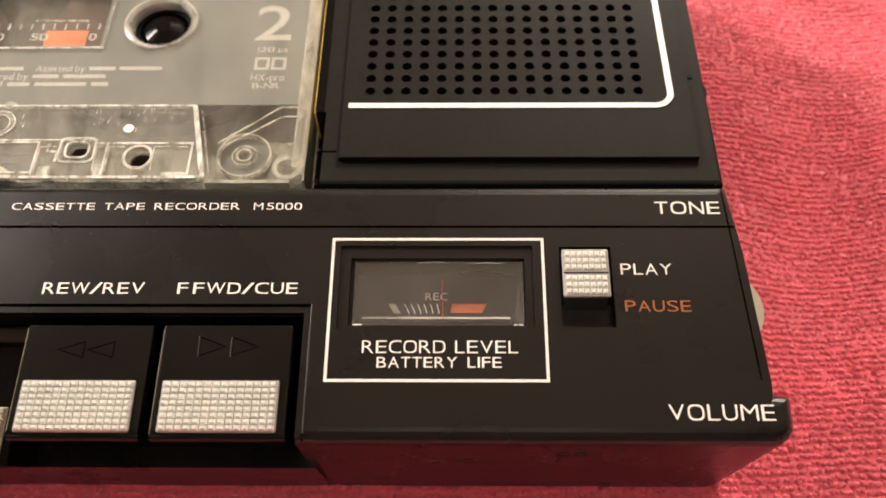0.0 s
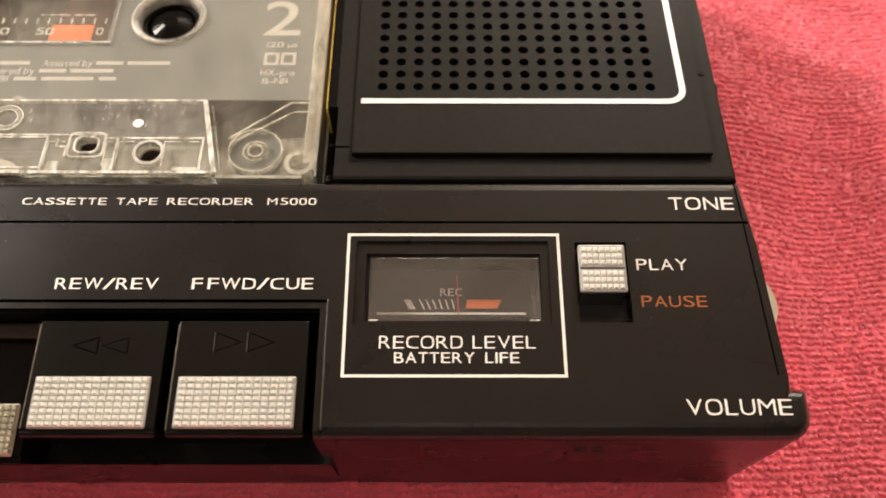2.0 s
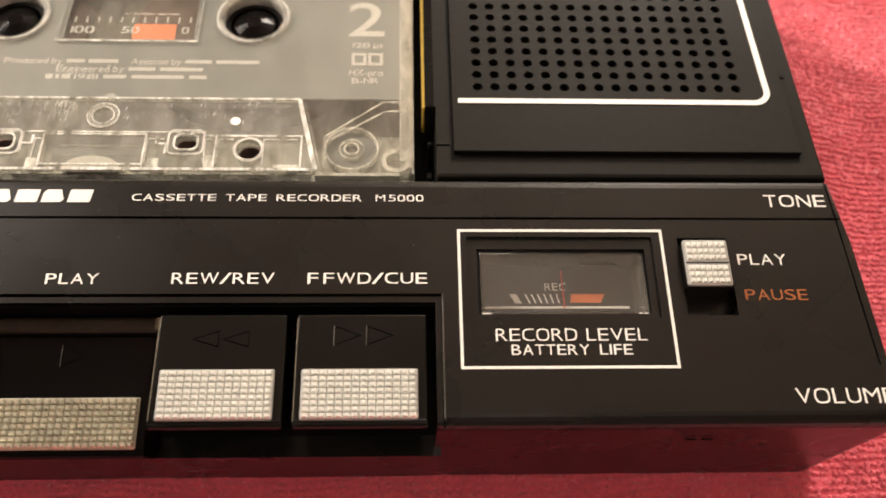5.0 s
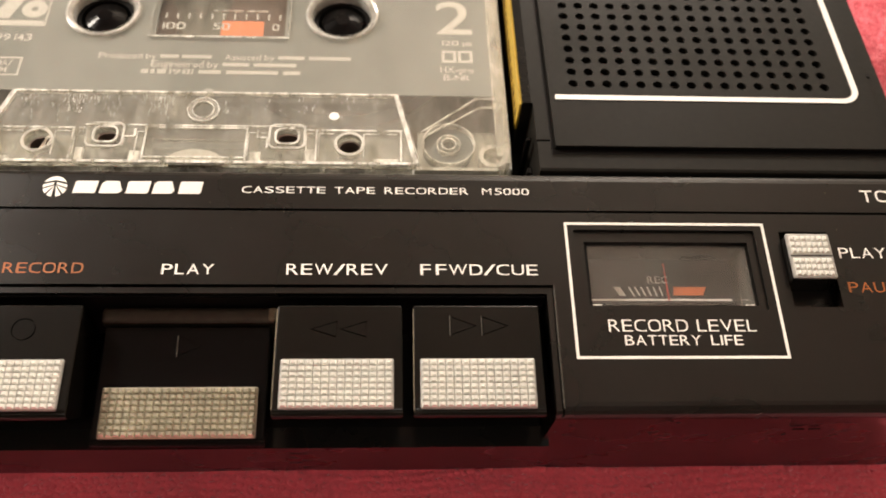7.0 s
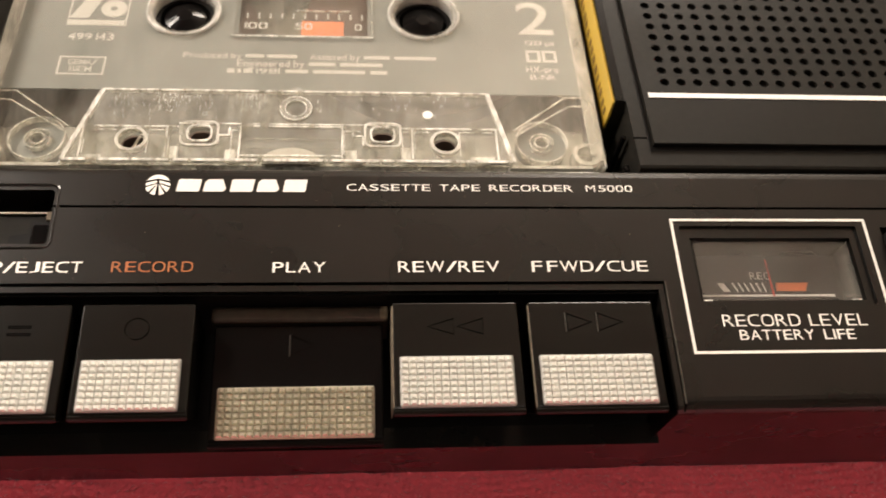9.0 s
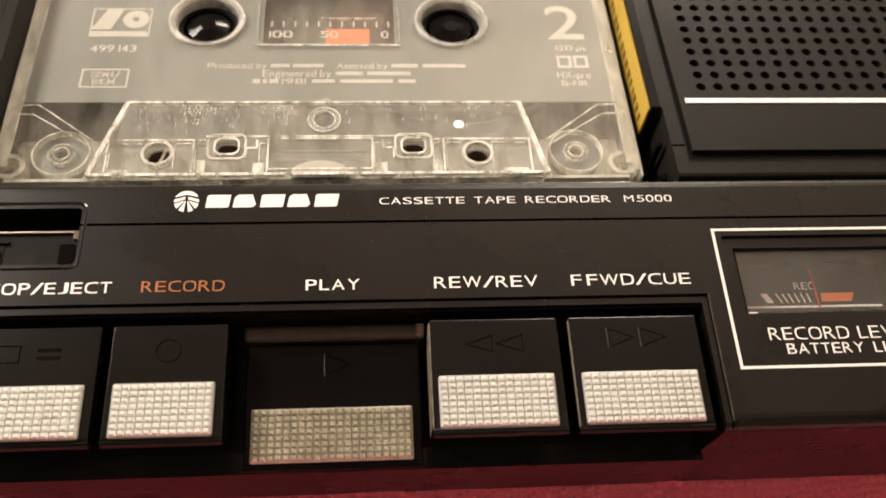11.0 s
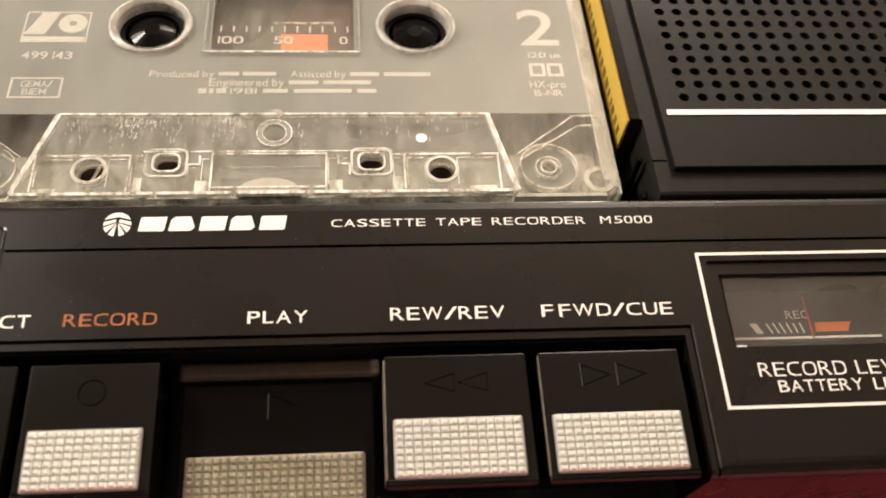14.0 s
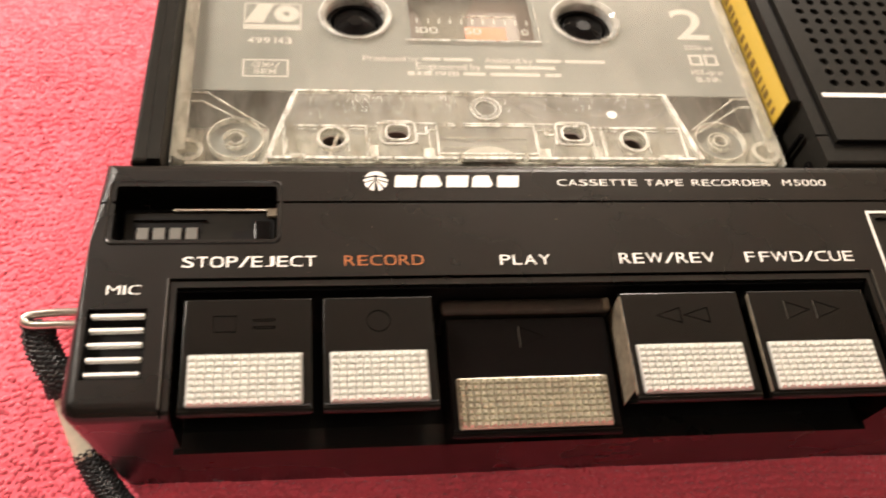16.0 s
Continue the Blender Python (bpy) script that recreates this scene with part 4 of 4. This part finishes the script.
bmesh.ops.create_cone(b, cap_ends=True, segments=20, radius1=0.12, radius2=0.09, depth=0.06, matrix=pose(-5.64, 2.86, 0.03))
part("mould_mark", lay(b), HAZY, cassette)
# edges of the raised section
for p, q, w in ((trap[0], trap[3], 0.075), (trap[1], trap[2], 0.075), (trap[3], trap[2], 0.035), (trap[0], trap[1], 0.05)):
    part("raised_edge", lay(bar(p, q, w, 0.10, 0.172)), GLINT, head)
b = bmesh.new()
bar((-8.95, 1.97), (-7.45, 1.97), 0.03, 0.15, 0.175, bm=b)
bar((-3.95, 1.97), (-2.40, 1.97), 0.03, 0.15, 0.175, bm=b)
bar((-7.45, 2.04), (-3.95, 2.04), 0.025, 0.15, 0.172, bm=b)
for x in (-8.9, -7.62, -6.49, -4.89, -3.78, -2.42):
    bar((x, 1.34), (x, 1.98), 0.03, 0.15, 0.173, bm=b)
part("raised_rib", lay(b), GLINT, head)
for p, q, d in ((trap[0], trap[3], -0.085), (trap[1], trap[2], 0.085)):
    part("raised_edge", lay(bar((p[0] + d, p[1]), (q[0] + d, q[1]), 0.016, 0.0, 0.03)), GLINT, head)
b = bmesh.new()
for x0, x1 in ((-8.86, -8.40), (-7.90, -7.66), (-7.58, -7.46), (-6.62, -6.53), (-4.86, -4.60), (-3.94, -3.82), (-3.74, -3.50), (-3.02, -2.48)):
    bar((x0, 1.90), (x1, 1.90), 0.014, 0.15, 0.172, bm=b)
    bar((x0, 1.42), (x0, 1.90), 0.012, 0.15, 0.172, bm=b)
bar((-5.69, 1.56), (-5.69, 2.02), 0.012, -0.19, -0.17, bm=b)
bar((-6.46, 1.80), (-4.92, 1.80), 0.010, -0.19, -0.17, bm=b)
for x0, x1, y0, y1 in ((-8.98, -8.58, 1.36, 1.44), (-7.56, -7.44, 1.36, 1.62), (-6.72, -6.54, 1.36, 1.56), (-4.84, -4.66, 1.36, 1.56), (-3.96, -3.80, 1.36, 1.62), (-2.86, -2.46, 1.36, 1.44)):
    box(x0, x1, y0, y1, 0.02, 0.10, 0.01, bm=b)
part("thin_rib", lay(b), GLINT, head)
b = bmesh.new()
sc = random.Random(5)
for k in range(420):
    x, y = sc.choice((sc.uniform(-8.7, -2.6), sc.gauss(-7.6, 0.45), sc.gauss(-6.2, 0.35))), 2.72 - abs(sc.gauss(0, 0.26))
    d = sc.uniform(0.02, 0.12)
    if -8.6 < x < -2.6 and y - d > 2.06 and abs(x + 5.64) > 0.3:
        bar((x, y), (x + sc.uniform(-0.02, 0.02), y - d), sc.uniform(0.003, 0.009), 0.158, 0.1625, bm=b)
tagged(part("scratch", lay(b), EDGE, head, "fine pale scratches"), kind="stuff")
for x0, x1 in ((-9.05, -7.64), (-7.60, -6.52), (-4.86, -3.80), (-3.76, -2.28)):
    me = carve(box(x0, x1, 1.35, 1.94, -0.06, -0.01), bores(-2, 1))
    link("tape_guide", lay_mesh(me), HAZY, cassette)
for x, y in squares:
    for grow, w in ((0.30, 0.035), (0.20, 0.03)):
        b = bmesh.new()
        pa, pb = rect(x - grow, x + grow, y - grow * 0.92, y + grow * 0.80, 0.12), rect(x - grow + w, x + grow - w, y - grow * 0.92 + w, y + grow * 0.80 - w, 0.095)
        for i in range(len(pa)):
            j = (i + 1) % len(pa)
            prism([pa[i], pa[j], pb[j], pb[i]], 0.14, 0.18, bm=b)
        part("hole_rim", lay(b), GLINT if grow < 0.25 else EDGE, head)
for x, y, r in holes:
    part("hole_rim", lay(ring(x, y, r, r + 0.05, 0.10, 0.178, 24)), EDGE, head)
part("screw_post", lay(ring(-5.64, 2.38, 0.17, 0.26, 0.10, 0.18, 28)), HAZY, head)
part("post_rim", lay(ring(-5.64, 2.38, 0.245, 0.262, 0.16, 0.184, 28)), GLINT, head)
part("post_rim", lay(ring(-5.64, 2.38, 0.165, 0.178, 0.16, 0.184, 28)), GLINT, head)
part("white_dot", lay(prism(disc(-3.51, 2.28, 0.085, 20), 0.158, 0.166)), WHITE, head)
# pressure pad and its spring, seen through the front
b = prism([(-5.69 + 0.45 * math.cos(radians(a)), 1.34 + 0.26 * math.sin(radians(a))) for a in range(0, 181, 12)], -0.1, 0.10)
part("pressure_pad", lay(b), PAPER, cassette, "pale pressure pad")
b = prism([(-8.30 + 0.46 * math.cos(radians(a)), 1.34 + 0.22 * math.sin(radians(a))) for a in range(0, 181, 12)], -0.3, -0.08)
part("felt_pad", lay(b), PAPER, cassette, "pale felt pad")
part("front_lip", lay(box(-9.08, -2.24, Y0 + 0.005, Y0 + 0.06, -0.45, 0.0)), GLINT, cassette)
part("shield_frame", lay(outline(-6.50, -4.88, 1.37, 2.00, 0.026, 0.15, 0.180)), GLINT, head)
part("shield_frame", lay(outline(-6.42, -4.96, 1.40, 1.93, 0.016, -0.10, -0.06)), GLINT, cassette)
part("shield", lay(box(-6.46, -4.92, 1.36, 1.93, -0.3, -0.2)), LINER, cassette, "grey shield plate")
part("guide_pin", lay(bar((-8.2, 1.45), (-8.05, 1.95), 0.05, -0.6, 0.0)), STEEL, cassette)
b = bmesh.new()
bmesh.ops.create_cone(b, cap_ends=True, segments=16, radius1=0.10, radius2=0.05, depth=0.6, matrix=pose(-3.25, 1.62, -0.4))
part("guide_pin", lay(b), STEEL, cassette)

# print on the liner
P = CZ - 0.0325


def note(text, x0, x1, y0, y1, bold=0.0, name="label_print"):
    return lettering(name, text, x0, x1, y0, y1, P, LABELPRINT, liner, bold + 0.012, gap=0.11, fall=-0.1, yref=CY)


def bars(x0, x1, y0, y1, gaps):
    """Unreadable words as plain bars."""
    b = bmesh.new()
    for a, c in gaps:
        box(x0 + a * (x1 - x0), x0 + c * (x1 - x0), y0, y1, -0.0345, -0.031, bm=b)
    part("label_print", lay(b), LABELPRINT, liner)


note("2", -1.77, -1.12, 4.42, 5.28, 0.0)
note("120 \u00b5s", -1.67, -1.14, 4.14, 4.26)
note("B-NR", -1.67, -1.21, 3.29, 3.42)
note("HX-pro", -1.72, -1.14, 3.47, 3.62)
b = bmesh.new()
for x in (-1.69, -1.40):
    outline(x, x + 0.26, 3.72, 4.01, 0.055, -0.0345, -0.031, bm=b)
part("label_print", lay(b), LABELPRINT, liner, "two white square signs")
note("Produced by", -7.60, -6.62, 3.69, 3.83)
bars(-6.56, -5.68, 3.72, 3.80, [(0, 0.36), (0.42, 1.0)])
note("Assisted by", -5.46, -4.60, 3.69, 3.83)
bars(-4.54, -3.28, 3.72, 3.80, [(0, 0.36), (0.42, 1.0)])
note("Engineered by", -6.69, -5.55, 3.50, 3.66)
bars(-5.48, -4.22, 3.54, 3.62, [(0, 0.36), (0.42, 1.0)])
note("1981", -6.36, -5.96, 3.335, 3.465)
bars(-6.84, -6.42, 3.35, 3.45, [(0, 0.3), (0.4, 0.55), (0.65, 1.0)])
bars(-5.87, -4.14, 3.36, 3.44, [(0, 0.22), (0.27, 0.78), (0.83, 1.0)])
note("499 143", -9.56, -8.80, 4.07, 4.24, 0.008)
b = bmesh.new()
outline(-9.62, -8.85, 3.25, 3.68, 0.035, -0.0345, -0.031, bm=b)
part("label_print", lay(b), LABELPRINT, liner)
note("GEMA/", -9.46, -9.0, 3.48, 3.61)
note("BIEM", -9.42, -9.06, 3.32, 3.45)
b = bmesh.new()
prism([(-9.62, 4.62), (-9.30, 4.62), (-9.12, 5.12), (-9.40, 5.12)], -0.0345, -0.031, bm=b)
ring(-8.90, 4.87, 0.06, 0.22, -0.0345, -0.031, 28, bm=b)
box(-9.62, -8.68, 4.46, 4.57, -0.0345, -0.031, bm=b)
outline(-9.64, -8.64, 4.44, 5.14, 0.025, -0.0345, -0.031, bm=b)
part("label_print", lay(b), LABELPRINT, liner, "white maker's mark of plain shapes")
b = bmesh.new()
for k in range(11):
    box(-6.60 + k * 0.2015, -6.57 + k * 0.2015, 4.70, 4.84, -0.0345, -0.031, bm=b)
part("label_print", lay(b), LABELPRINT, liner)
note("100", -6.62, -6.22, 4.43, 4.60)
note("50", -5.75, -5.44, 4.43, 4.60)
note("0", -4.70, -4.57, 4.43, 4.60)

# ---- carrying strap ----
strap = thing("carrying_strap", "black braided carrying strap on a metal loop beside the recorder", "strap", (-12.3, -1.5, 0.6))
ORIGIN["carrying_strap"] = Vector((-12.3, -1.5, 0.6))
part("metal_loop", tube([(-11.45, -0.54, 2.1), (-12.2, -0.54, 2.12), (-12.66, -0.56, 2.1), (-12.78, -0.65, 2.1), (-12.66, -0.74, 2.1), (-12.2, -0.75, 2.12), (-11.5, -0.76, 2.1)], 0.065, 1.0, 8), STEEL, strap, "shiny metal loop", True)
def braid(name, points, r, flat, parent, label, strands=20, turns=4.0, yarn=0.22):
    """Yarns wound both ways round a core along the points."""
    core = part(name, tube(points, r * 0.86, flat, 12), CORD, parent, label, True)
    pts = [Vector(p) for p in points]
    seg = [(b - a).length for a, b in zip(pts, pts[1:])]
    whole = sum(seg)

    def at(t):
        d = t * whole
        for i, l in enumerate(seg):
            if d <= l or i == len(seg) - 1:
                p0, p1, p2, p3 = pts[max(i - 1, 0)], pts[i], pts[i + 1], pts[min(i + 2, len(pts) - 1)]
                u = d / l
                return 0.5 * (2 * p1 + (p2 - p0) * u + (2 * p0 - 5 * p1 + 4 * p2 - p3) * u * u + (3 * p1 - p0 - 3 * p2 + p3) * u ** 3)
            d -= l
    n = int(30 * whole)
    mid = [at(i / n) for i in range(n + 1)]
    for k in range(strands):
        way = 1 if k % 2 else -1
        path = []
        for i in range(n + 1):
            d = (mid[min(i + 1, n)] - mid[max(i - 1, 0)]).normalized()
            a = d.cross(Vector((0, 0, 1))).normalized()
            b = a.cross(d)
            t = way * 2 * math.pi * turns * i / n * whole / 3 + 2 * math.pi * k / strands
            rr = r * (0.86 + 0.10 * math.sin(strands * t / 2))
            path.append(mid[i] + a * rr * math.cos(t) + b * rr * flat * math.sin(t))
        yarn_part = bmesh.new()
        rows = []
        for i, p in enumerate(path):
            d = (path[min(i + 1, n)] - path[max(i - 1, 0)]).normalized()
            a = d.cross((p - mid[i])).normalized()
            b = a.cross(d)
            rows.append([yarn_part.verts.new(p + r * yarn * (a * x + b * 0.5 * y)) for x, y in ((-0.5, 0), (0, 0.6), (0.5, 0), (0, -0.6))])
        for u, w in zip(rows, rows[1:]):
            for j in range(4):
                yarn_part.faces.new((u[j], u[(j + 1) % 4], w[(j + 1) % 4], w[j]))
        part("yarn", yarn_part, CORD, core, "", True)
    return core


braid("band", [(-12.58, -0.62, 2.0), (-12.60, -0.80, 1.90), (-12.46, -1.12, 1.78), (-12.26, -1.44, 1.62), (-12.22, -1.64, 1.48)], 0.27, 0.45, strap, "black braided band")
part("ferrule", tube([(-12.30, -1.58, 1.50), (-12.10, -1.98, 1.24), (-11.86, -2.44, 1.0)], lambda t: 0.10 + 0.11 * t, 0.8, 14), CREAM, strap, "cream plastic sleeve", True)
braid("cord", [(-11.90, -2.36, 1.03), (-11.70, -2.72, 0.90), (-11.40, -3.1, 0.90), (-11.0, -3.6, 0.95), (-10.4, -4.4, 1.04), (-9.6, -5.2, 1.12), (-8.6, -5.9, 1.19)], 0.23, 0.8, strap, "black braided cord")
